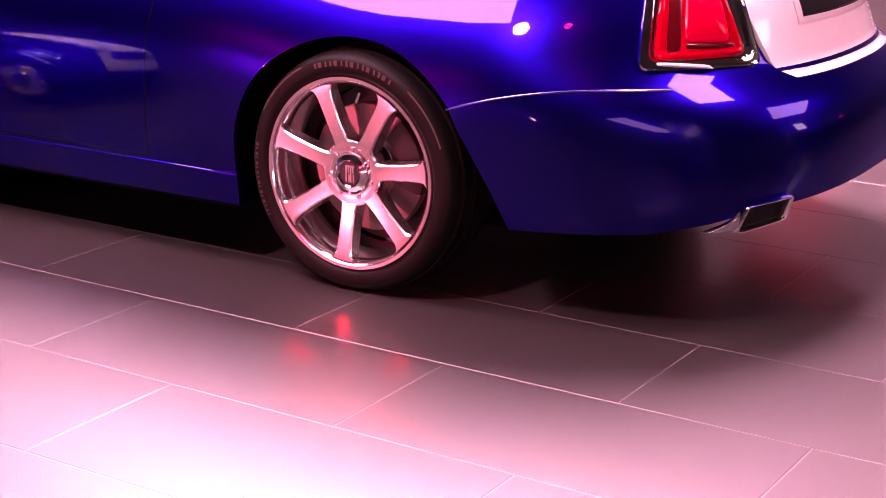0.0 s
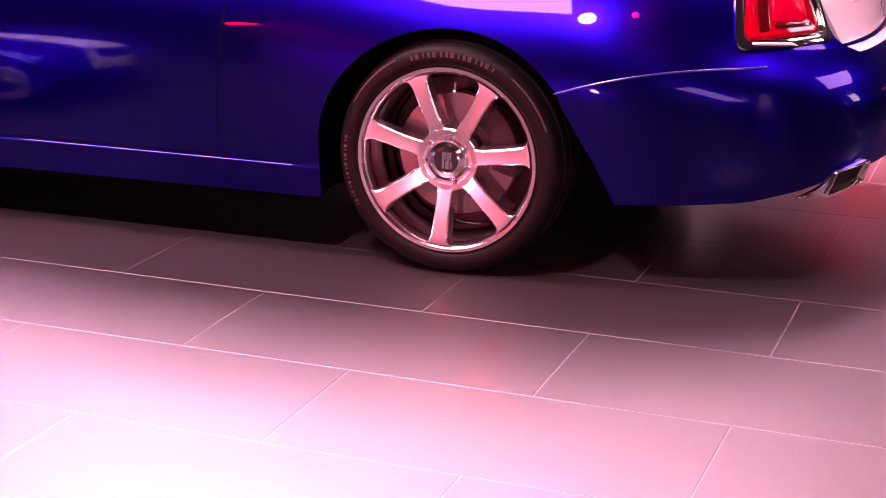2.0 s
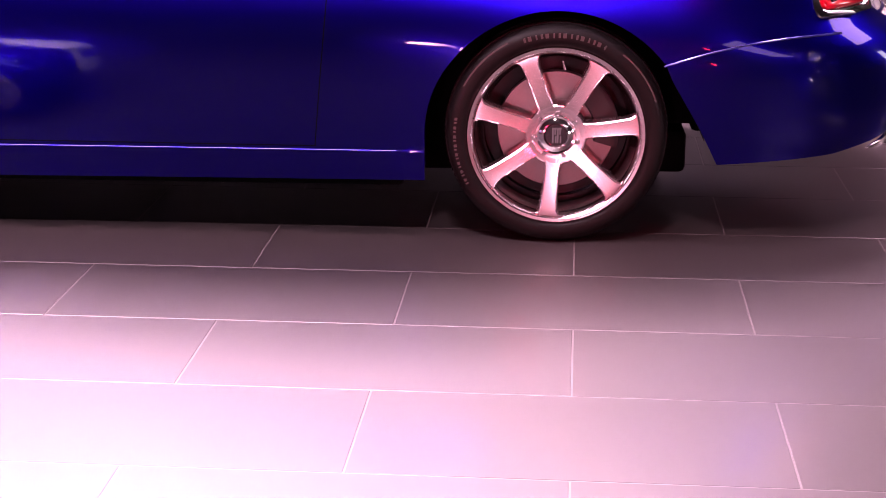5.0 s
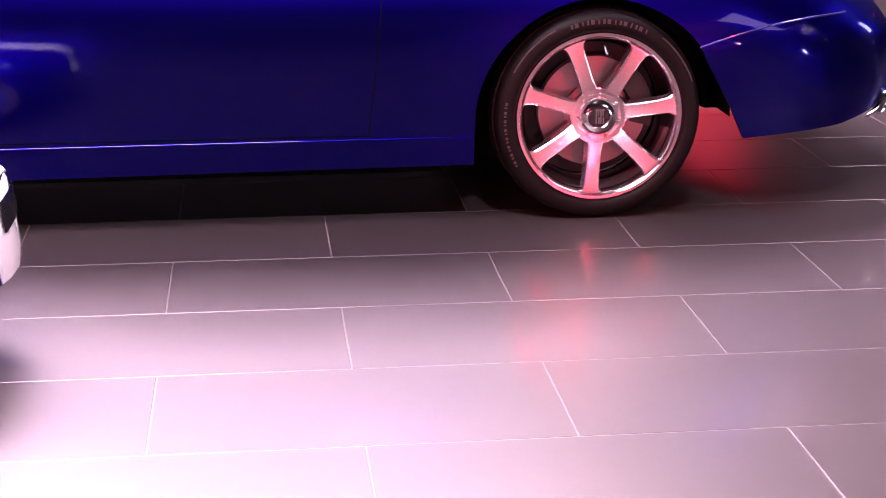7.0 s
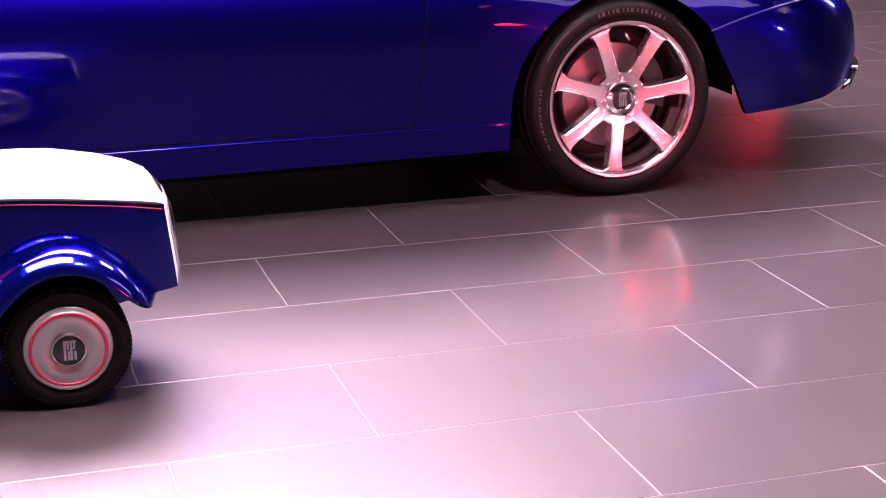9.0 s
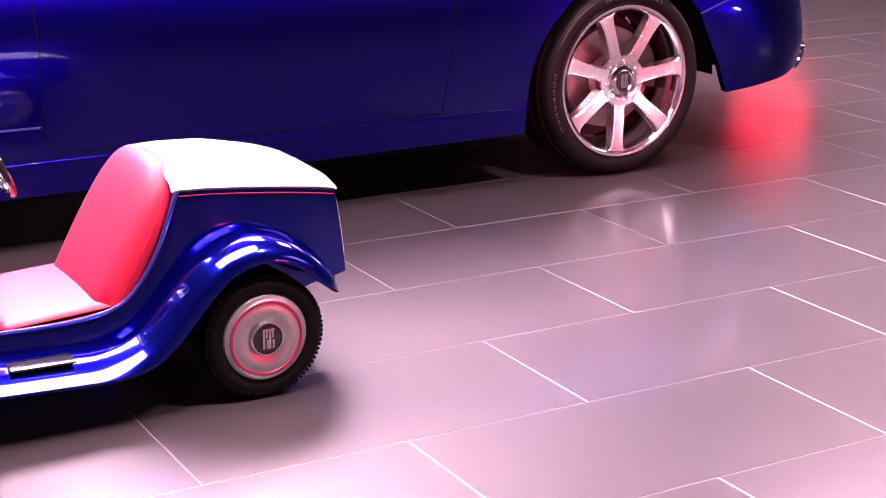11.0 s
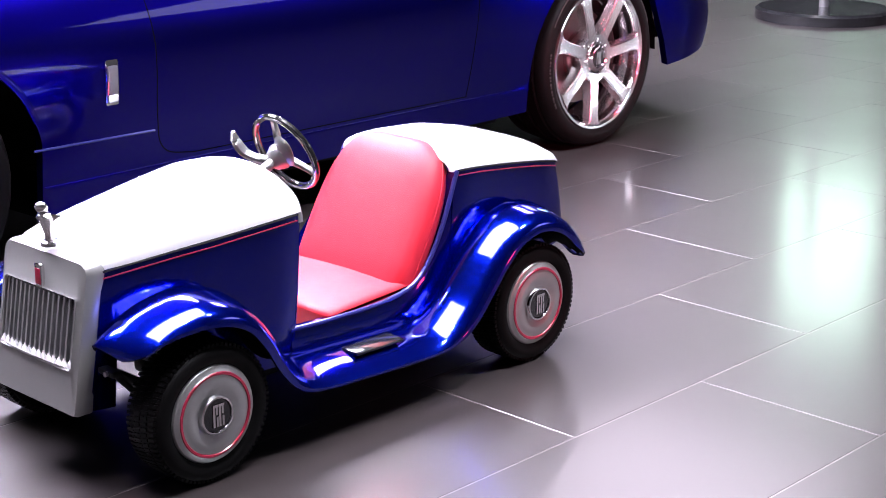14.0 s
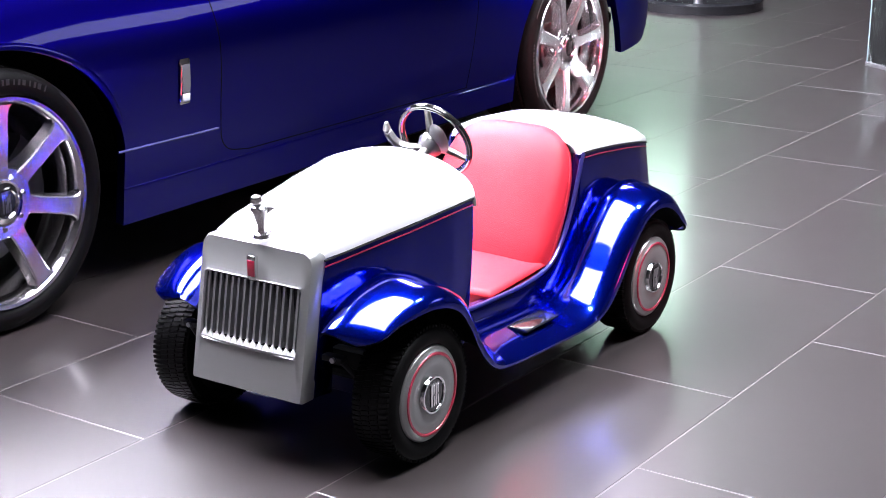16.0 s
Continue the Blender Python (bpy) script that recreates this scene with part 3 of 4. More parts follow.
part("lamp_core", skin_bezel(CORE, ((1.0, 0.016), (1.0, 0.020), (0.92, 0.024), (0.2, 0.026), (0.0, 0.026)), 8), M_REDGLOW, lens, "brighter red lamp core")
part("lamp_shade", skin_quad([(LSIDE + 0.446, 0.752), (LSIDE + 0.478, 0.757), (LSIDE + 0.474, 0.935), (LSIDE + 0.446, 0.935)], 0.018, 0.0195, 8), M_DARKLENS, lens, "dark band in the lens")
part("lamp_shade", skin_quad([(LSIDE + 0.49, 0.764), (LSIDE + 0.606, 0.760), (LSIDE + 0.602, 0.772), (LSIDE + 0.49, 0.776)], 0.018, 0.0195, 8), M_DARKLENS, lens, "dark band in the lens")
part("lamp_bar", skin_quad([(LSIDE + 0.424, 0.724), (LSIDE + 0.556, 0.709), (LSIDE + 0.541, 0.722), (LSIDE + 0.424, 0.733)], 0.013, 0.019, 6), M_WHITE, lamp, "pale reversing strip")
# tail panel with the dark plate
def tail_face(w, z, out):
    h = half(U_R, z)
    n = rear_n(z)
    return (U_R + (rear_end(z) - U_R) * max(1 - (abs(w) / h) ** n, 0) ** (1 / n) + out, w, z)


def tail_plate(z0, z1, w0, w1, out, corner=0.04, cols=26, rows=14):
    """A sheet across the tail; half width w0 at its foot and w1 at its head, with round corners."""
    rings = []
    for i in range(rows + 1):
        z = z0 + (z1 - z0) * i / rows
        wl = w0 + (w1 - w0) * i / rows
        d = max(corner - (z - z0), 0)
        wl -= corner - math.sqrt(max(corner ** 2 - d ** 2, 0))
        edge = out * min(1, 0.2 + 4 * i / rows)
        ring = [tail_face(-wl, z, -0.004)] + [tail_face(-wl + 2 * wl * k / cols, z, edge) for k in range(cols + 1)] + [tail_face(wl, z, -0.004)]
        rings.append(ring)
    return fix(loft(rings, False))


panel = part("boot_panel", tail_plate(0.672, 1.0, 0.455, 0.53, 0.014), M_WHITE, car, "white boot lid panel")
part("plate_recess", tail_plate(0.775, 0.955, 0.315, 0.315, 0.0175, 0.01), M_WHITE, panel, "shallow pale plate surround")
part("number_plate", tail_plate(0.80, 0.94, 0.29, 0.29, 0.021, 0.004), M_DARK, panel, "plain black number plate")


def exhaust():
    steps = ((1.06, -0.002), (1.05, 0.016), (1.0, 0.022), (0.93, 0.022), (0.90, 0.016), (0.88, 0.003))
    return skin_bezel(PIPE, steps, 12)


PIPE = [(LSIDE + 0.540, 0.292), (LSIDE + 0.676, 0.316), (LSIDE + 0.678, 0.382), (LSIDE + 0.556, 0.367)]
ex = part("exhaust_pipe", exhaust(), M_CHROME, car, "flattened chrome exhaust tip")
# flat dark patch painted for the shade inside the pipe
part("pipe_mouth", skin_bezel(PIPE, ((0.89, 0.002), (0.5, 0.003), (0.0, 0.003)), 12), M_BLACK, ex, "exhaust mouth, inner shade painted as a dark patch")
part("exhaust_skirt", skin_quad([(LSIDE + 0.45, 0.288), (LSIDE + 0.545, 0.288), (LSIDE + 0.552, 0.352), (LSIDE + 0.52, 0.318)], 0.0, 0.012, 6), M_CHROME, ex, "chrome exhaust side blade")
# wing badge on the front fender
bd = part("wing_badge", skin_patch(A(-2.408), A(-2.362), 0.512, 0.648, 0.004, 0.009, 12.0), M_CHROME, car, "upright chrome fender badge")
part("badge_inset", skin_patch(A(-2.402), A(-2.368), 0.548, 0.632, 0.0095, 0.0105, 10.0), M_FRAME, bd, "grey badge inset")
part("badge_light", skin_patch(A(-2.402), A(-2.368), 0.520, 0.545, 0.0095, 0.012, 6.0), M_WHITE, bd, "pale badge foot")
# jacking point under the sill, red light on it put into its colour
part("jack_pad", box(-0.90, -0.82, -0.80, -0.74, 0.155, 0.19, 0.006), M_REDLENS, car, "small pad under the sill, red light painted on")
part("door_handle", skin_line([(A(-2.05), 0.86), (A(-1.9), 0.865), (A(-1.8), 0.86)], 0.03, 0.02), M_CHROME, car, "chrome door handle")

# ---- the child's car ----
KID = pose(-1.70, -0.77, 0)
kid = empty("child_car", KID, "small blue and white electric child's car with red seat", "toy car")


def arch_ring(x, w, zc, zt, n, count=25, dip=0.0):
    out = []
    for k in range(count):
        th = math.pi * k / (count - 1)
        c, s = math.cos(th), math.sin(th)
        out.append((x, -w * math.copysign(abs(c) ** (2 / n), c), zc + (zt - zc) * abs(s) ** (2 / n)))
    return out


def shell(rings, thick=0.008):
    """Closes an arched sheet with an inner skin."""
    full = []
    for r in rings:
        c = Vector((r[0][0], 0, r[0][2]))
        inner = []
        for p in reversed(r):
            d = Vector(p) - c
            L = max(d.length, 1e-6)
            inner.append(tuple(c + d * max(L - thick, 0) / L))
        full.append(list(r) + inner)
    return fix(loft(full, True, True, True))


# hood: x, half width, coachline height, ridge height, squareness
HOOD = ((-0.695, 0.134, 0.463, 0.478, 3.4), (-0.672, 0.146, 0.465, 0.488, 3.4), (-0.655, 0.156, 0.467, 0.502, 3.4), (-0.60, 0.166, 0.472, 0.521, 3.4), (-0.48, 0.178, 0.481, 0.551, 2.9), (-0.36, 0.191, 0.490, 0.578, 2.6), (-0.26, 0.202, 0.499, 0.598, 2.35), (-0.195, 0.209, 0.505, 0.599, 2.1), (-0.172, 0.211, 0.507, 0.597, 2.1), (-0.160, 0.209, 0.508, 0.590, 2.1))
part("hood", shell([arch_ring(*h) for h in HOOD], 0.012), M_WHITE, kid, "gleaming white hood")


def flank_panel(stations, sgn, thick=0.012):
    """Side wall from (x, half width at top, half width at bottom, top z, bottom z)."""
    rings = []
    for x, wt, wb, zt, zb in stations:
        ring = []
        for t in (0.0, 0.03, 0.25, 0.5, 0.75, 0.97, 1.0):
            w = wb + (wt - wb) * t + 0.006 * math.sin(math.pi * t)
            xx = x[1] + (x[0] - x[1]) * t if isinstance(x, tuple) else x
            ring.append((xx, sgn * w, zb + (zt - zb) * t))
        for t in (1.0, 0.5, 0.0):
            w = wb + (wt - wb) * t - thick
            xx = x[1] + (x[0] - x[1]) * t if isinstance(x, tuple) else x
            ring.append((xx, sgn * w, zb + (zt - zb) * t))
        rings.append(ring)
    return fix(loft(rings, True, True, True))


FRONT = [((-0.664, -0.714), 0.1545, 0.1545, 0.466, 0.166), (-0.652, 0.158, 0.161, 0.468, 0.163), (-0.644, 0.159, 0.162, 0.4685, 0.268), (-0.5, 0.174, 0.180, 0.479, 0.274), (-0.41, 0.184, 0.191, 0.485, 0.272), (-0.395, 0.186, 0.193, 0.486, 0.155), (-0.36, 0.189, 0.197, 0.489, 0.155), (-0.26, 0.200, 0.206, 0.498, 0.155), ((-0.172, -0.20), 0.209, 0.212, 0.506, 0.155), ((-0.160, -0.192), 0.205, 0.208, 0.503, 0.160)]
REAR = [((0.352, 0.31), 0.203, 0.212, 0.508, 0.155), ((0.365, 0.34), 0.206, 0.214, 0.514, 0.155), (0.45, 0.203, 0.212, 0.509, 0.16), (0.60, 0.192, 0.201, 0.492, 0.20), (0.72, 0.178, 0.188, 0.474, 0.225), ((0.790, 0.80), 0.166, 0.176, 0.460, 0.235), ((0.797, 0.822), 0.160, 0.170, 0.457, 0.238)]
for s in (-1, 1):
    part("front_side_panel", flank_panel(FRONT, s), M_KBLUE, kid)
    part("rear_side_panel", flank_panel(REAR, s), M_KBLUE, kid)
    # coachline just under the edge, and its end on the grille side
    def edge(stations, drop, s=s):
        pts = []
        for x, wt, wb, zt, zb in stations:
            pts.append((x[0] if isinstance(x, tuple) else x, s * (wt + 0.0035), zt - drop))
        return smooth_curve(pts, 4)
    part("coachline", tube(edge(FRONT[:-1], 0.016), 0.0017, 6), M_REDLINE, kid, "thin red coachline")
    part("coachline", tube(edge(REAR[1:-1], 0.014), 0.0017, 6), M_REDLINE, kid, "thin red coachline")
    part("edge_bead", tube(edge(FRONT[:-1], 0.002), 0.0024, 6), M_BLACK, kid, "dark seam bead")
    part("edge_bead", tube(edge(REAR[1:-1], 0.002), 0.0024, 6), M_BLACK, kid, "dark seam bead")
    # sill and rising seat side between hood and tail
    SILL = [(-0.20, 0.208, 0.212, 0.232, 0.155), (-0.10, 0.205, 0.212, 0.226, 0.155), (0.05, 0.203, 0.212, 0.224, 0.152), (0.15, 0.203, 0.212, 0.232, 0.152), (0.215, 0.203, 0.212, 0.252, 0.152), (0.264, 0.203, 0.212, 0.30, 0.152), (0.304, 0.203, 0.212, 0.365, 0.152), (0.332, 0.203, 0.212, 0.43, 0.152), (0.352, 0.203, 0.212, 0.485, 0.152), (0.362, 0.203, 0.212, 0.509, 0.152)]
    part("cockpit_side", flank_panel(SILL, s, 0.03), M_KBLUE, kid)
    # rim tube in the lighter blue that stands for its lit edge
    rim = smooth_curve([(x, s * (wt + 0.002), zt + 0.003) for x, wt, wb, zt, zb in SILL], 4)
    part("cockpit_rim", tube(rim, 0.006, 8), M_GLINT, kid)

# dash edge under the hood, cockpit floor
part("cowl_edge", tube([Vector(p) + Vector((0.004, 0, -0.002)) for p in arch_ring(-0.165, 0.206, 0.485, 0.590, 2.1)], 0.008, 8), M_SILVER, kid, "satin silver cowl edging")
part("dash", fix(loft([arch_ring(-0.172, 0.20, 0.18, 0.585, 2.2), arch_ring(-0.18, 0.20, 0.18, 0.585, 2.2)], False, True, True)), M_BLACK, kid, "dark dashboard bulkhead")
part("cockpit_floor", box(-0.39, 0.34, -0.185, 0.185, 0.15, 0.165, 0.003), M_BLACK, kid)
bm = bmesh.new()
for k in range(18):
    box(-0.19 + k * 0.012, -0.183 + k * 0.012, -0.185, 0.185, 0.165, 0.176, bm=bm)
part("floor_mat", bm, M_CARPET, kid, "ribbed grey floor mat")
part("chassis", box(-0.40, 0.62, -0.13, 0.13, 0.10, 0.155, 0.01), M_BLACK, kid)

part("seat_surround", fix(loft([arch_ring(0.376, 0.200, 0.18, 0.556, 2.8), arch_ring(0.384, 0.200, 0.18, 0.556, 2.8)], False, True, True)), M_KBLUE, kid, "blue panel behind the seat")

# tail: white deck and rear panel
DECK = ((0.352, 0.198, 0.508, 0.556, 2.15), (0.357, 0.204, 0.511, 0.565, 2.15), (0.375, 0.206, 0.514, 0.569, 2.15), (0.42, 0.205, 0.512, 0.573, 2.2), (0.54, 0.197, 0.500, 0.569, 2.3), (0.66, 0.186, 0.484, 0.545, 2.5), (0.74, 0.176, 0.472, 0.519, 2.8), (0.785, 0.169, 0.463, 0.492, 3.2), (0.802, 0.164, 0.455, 0.470, 3.4))
part("rear_deck", shell([arch_ring(*h) for h in DECK], 0.012), M_WHITE, kid, "gleaming white rear deck")
rings = []
for z, x, w in ((0.470, 0.792, 0.150), (0.455, 0.801, 0.155), (0.42, 0.807, 0.159), (0.35, 0.817, 0.162), (0.28, 0.825, 0.163), (0.238, 0.823, 0.162)):
    rings.append([(x - 0.014, -w, z), (x, -w + 0.006, z), (x + 0.014, -w * 0.6, z), (x + 0.02, 0, z), (x + 0.014, w * 0.6, z), (x, w - 0.006, z), (x - 0.014, w, z)])
tailp = part("tail_panel", fix(loft(rings, False)), M_WHITE, kid, "white tail panel")
strip = []
for z, x in ((0.440, 0.804), (0.425, 0.8066), (0.40, 0.810), (0.375, 0.8135), (0.360, 0.8155)):
    strip.append([(x + 0.0165, -0.112, z), (x + 0.0195, -0.108, z), (x + 0.0225, 0, z), (x + 0.0195, 0.108, z), (x + 0.0165, 0.112, z)])
part("tail_recess", fix(loft(strip, False)), M_DARK, tailp, "dark tail strip")
# grille shell: sloping face with a rounded top
def gx(z):
    return -0.700 - (0.463 - z) * 0.168


def face(pts, y_off):
    return [(gx(z) + y_off, y, z) for y, z in pts]


def rounded(w, z0, z1, r, n=5):
    out = []
    for cy, cz, a0 in ((w - r, z0 + r, -90), (w - r, z1 - r, 0), (-w + r, z1 - r, 90), (-w + r, z0 + r, 180)):
        for k in range(n + 1):
            a = radians(a0 + 90 * k / n)
            out.append((cy + r * math.cos(a), cz + r * math.sin(a)))
    return out


def bow(pts, amt=0.010):
    """Bellies the face forward in the middle and dips the lower edge."""
    return [(x - amt * (1 - (y / 0.157) ** 2), y, z) for x, y, z in pts]


OUT = []
for cy, cz, a0, r in ((0.151, 0.168, -90, 0.006), (0.129, 0.460, 0, 0.028), (-0.129, 0.460, 90, 0.028), (-0.151, 0.168, 180, 0.006)):
    OUT += [(cy + r * math.cos(radians(a0 + 18 * k)), cz + r * math.sin(radians(a0 + 18 * k))) for k in range(6)]
INN = rounded(0.133, 0.262, 0.408, 0.010)
rings = [bow(face([(y * 0.985, z) for y, z in OUT], 0.045)), bow(face(OUT, 0.04)), bow(face(OUT, 0.008)), bow(face([(y * 0.975, 0.3235 + (z - 0.3235) * 0.98) for y, z in OUT], -0.001)),
         bow(face([(y * 1.06, 0.335 + (z - 0.335) * 1.10) for y, z in INN], -0.002)), bow(face([(y * 1.02, 0.335 + (z - 0.335) * 1.04) for y, z in INN], -0.006)), bow(face(INN, -0.002)), bow(face(INN, 0.022))]
gr = part("grille_shell", fix(loft(rings, True)), M_SILVER, kid, "satin silver grille shell")
part("grille_back", box(-0.712, -0.700, -0.135, 0.135, 0.255, 0.415), M_BLACK, gr)
for k in range(15):
    y = -0.125 + k * 0.250 / 14
    bend = 0.010 * (1 - (y / 0.157) ** 2)
    rr = []
    for z in (0.275, 0.34, 0.406):
        x = gx(z) - bend + 0.012
        rr.append([(x - 0.012, y - 0.0030, z), (x - 0.012, y + 0.0030, z), (x + 0.004, y + 0.0046, z), (x + 0.004, y - 0.0046, z)])
    part("vane", fix(loft(rr, True, True, True)), M_VANE, gr)
    # feet in white, their overhead reflection put into the colour
    z = 0.264
    x = gx(z) - bend
    bm = bmesh.new()
    v = [bm.verts.new(p) for p in ((x - 0.004, y - 0.0086, z), (x - 0.004, y + 0.0086, z), (x + 0.001, y, z + 0.018), (x + 0.006, y - 0.0086, z), (x + 0.006, y + 0.0086, z))]
    for f in ((0, 1, 2), (3, 2, 4), (0, 2, 3), (1, 4, 2), (0, 3, 4, 1)):
        bm.faces.new([v[i] for i in f])
    bmesh.ops.recalc_face_normals(bm, faces=bm.faces)
    part("vane_foot", bm, M_WHITE, gr, "pointed vane foot, overhead reflection painted white")
bx = gx(0.44) - 0.010
bdg = part("grille_badge", box(bx - 0.006, bx + 0.004, -0.0125, 0.0125, 0.408, 0.462, 0.002), M_CHROME, gr, "narrow chrome badge")
part("badge_enamel", box(bx - 0.0075, bx, -0.0095, 0.0095, 0.416, 0.452, 0.001), M_REDLINE, bdg, "red enamel inset")

# mascot: a plain leaning figure with swept-back cloak
rings = []
for z, x, rx, ry in ((0.0, 0.0, 0.016, 0.016), (0.008, 0.0, 0.015, 0.015), (0.010, 0.0, 0.008, 0.008), (0.022, -0.001, 0.007, 0.007), (0.036, -0.003, 0.009, 0.011), (0.048, -0.006, 0.010, 0.013), (0.058, -0.010, 0.012, 0.016), (0.064, -0.013, 0.010, 0.012), (0.067, -0.015, 0.006, 0.006), (0.072, -0.017, 0.009, 0.009), (0.079, -0.019, 0.0105, 0.0105), (0.086, -0.020, 0.008, 0.008), (0.089, -0.020, 0.002, 0.002)):
    rings.append([(0.45 * x + 1.0 * rx * math.cos(2 * math.pi * k / 12), 1.0 * ry * math.sin(2 * math.pi * k / 12), z) for k in range(12)])
bm = loft(rings, True, True, True)
for s in (-1, 1):
    rr = []
    for t, w in ((0.0, 0.007), (0.4, 0.007), (0.8, 0.004), (1.0, 0.002)):
        cx, cy, cz = -0.004 + 0.016 * t, s * (0.009 + 0.008 * t), 0.055 + 0.002 * t
        rr.append([(cx, cy, cz + w), (cx + 0.004, cy + s * 0.003, cz), (cx, cy, cz - w), (cx - 0.004, cy - s * 0.002, cz)])
    loft(rr, True, True, True, bm=bm)
mas = tagged(part("mascot", fix(bm), M_SPOKE), "small chrome winged figurine on the white hood", "statuette")
mas.matrix_world = KID @ pose(-0.690, -0.010, 0.500, 0, -4, 0) @ Matrix.Diagonal((1.35, 1.35, 1.1, 1))

# fenders and running boards in one sweep each side
SWEEP = [(-0.724, 0.326), (-0.70, 0.346), (-0.655, 0.376), (-0.60, 0.397), (-0.53, 0.408), (-0.46, 0.396), (-0.395, 0.360), (-0.345, 0.300), (-0.305, 0.235), (-0.265, 0.193), (-0.21, 0.178), (-0.10, 0.172), (0.05, 0.167), (0.14, 0.166), (0.205, 0.180), (0.255, 0.215), (0.305, 0.270), (0.36, 0.330), (0.42, 0.377), (0.49, 0.401), (0.55, 0.402), (0.61, 0.386), (0.665, 0.352), (0.705, 0.312), (0.735, 0.270), (0.757, 0.249)]


def sweep_fender(sgn):
    pts = smooth_curve([(x, 0, z) for x, z in SWEEP], 4)
    rings = []
    n = len(pts)
    for i, p in enumerate(pts):
        d = pts[min(i + 1, n - 1)] - pts[max(i - 1, 0)]
        d.normalize()
        nrm = Vector((-d.z, 0, d.x))
        t0 = smoothstep(0, 19, i)
        t1 = smoothstep(0, 10, n - 1 - i)
        inner = interp(p.x, (-0.74, -0.66, -0.5, -0.2, 0.33, 0.5, 0.74), (0.178, 0.168, 0.174, 0.208, 0.208, 0.198, 0.178))
        outer = 0.354 - 0.030 * (1 - t0) - 0.075 * max(1 - (n - 1 - i) / 7, 0) ** 2 - 0.05 * max(1 - i / 6, 0) ** 2
        board = smoothstep(-0.33, -0.2, p.x) * (1 - smoothstep(0.12, 0.26, p.x))
        w = outer - inner
        curl = (0.020 + 0.022 * (1 - board)) * (0.25 + 0.75 * min(t0, t1))
        round_ = ((0.0, -0.020), (0.09, -0.009), (0.18, 0.002), (0.28, 0.007), (0.50, 0.002), (0.70, -0.0075), (0.88, -0.0165))
        plank = ((0.0, 0.008), (0.05, 0.002), (0.15, 0.004), (0.32, 0.002), (0.52, -0.005), (0.70, -0.0135), (0.88, -0.028))
        sec = [(f0, o0 * (1 - board) + o1 * board) for (f0, o0), (f1, o1) in zip(round_, plank)]
        o_end = sec[-1][1]
        sec += [(0.96, o_end - 0.35 * curl), (1.0, o_end - 0.62 * curl), (1.0, o_end - 0.9 * curl)]
        ring = []
        for f, o in sec:
            ring.append(tuple(Vector((p.x, sgn * (inner + w * f), p.z)) + nrm * o))
        for f, o in reversed(sec):
            ring.append(tuple(Vector((p.x, sgn * (inner + w * f - 0.006 * (f > 0.9)), p.z)) + nrm * (o - 0.008 if f < 0.9 else o - 0.001)))
        rings.append(ring)
    return fix(loft(rings, True, True, True))


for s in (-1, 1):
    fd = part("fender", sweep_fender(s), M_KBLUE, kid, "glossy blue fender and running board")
    fd.data.materials.append(M_SHADE_BLACK)
    # faces that point down turn near-black, painting in the shade beneath
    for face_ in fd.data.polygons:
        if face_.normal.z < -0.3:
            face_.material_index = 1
    plate = part("step_plate", box(-0.075, 0.075, -0.028, 0.028, -0.004, 0.0025, 0.0015), M_DARK, fd, "dark step plate")
    plate.matrix_local = pose(-0.01, s * 0.285, 0.171, s * -3, 0, 0)


# small wheels, facing -y
def kid_tyre():
    prof = [(0.104, 0.0), (0.112, -0.007), (0.124, -0.013), (0.136, -0.013), (0.146, -0.007), (0.152, 0.003), (0.154, 0.02), (0.1545, 0.042), (0.154, 0.064), (0.152, 0.081), (0.144, 0.092), (0.12, 0.096), (0.10, 0.085)]
    return fix(revolve(prof, 72))


def kid_tread():
    bm = bmesh.new()
    n = 80
    for k in range(n):
        for row, (y0, y1, dt) in enumerate(((-0.004, 0.018, 0.0), (0.020, 0.041, 0.039), (0.043, 0.064, 0.0), (0.066, 0.088, 0.039))):
            th = 2 * math.pi * k / n + dt
            r = 0.1562 if row in (1, 2) else 0.1552
            c = []
            for a, rr in ((0.0, r - 0.010), (0.056, r - 0.010), (0.050, r), (0.006, r)):
                for y in (y0, y1):
                    skew = 0.02 * (1 if y == y1 else 0)
                    c.append(bm.verts.new((rr * math.cos(th + a + skew), y, rr * math.sin(th + a + skew))))
            for f in ((0, 1, 3, 2), (2, 3, 5, 4), (4, 5, 7, 6), (6, 7, 1, 0), (0, 2, 4, 6), (1, 7, 5, 3)):
                bm.faces.new([c[i] for i in f])
    bmesh.ops.recalc_face_normals(bm, faces=bm.faces)
    return bm


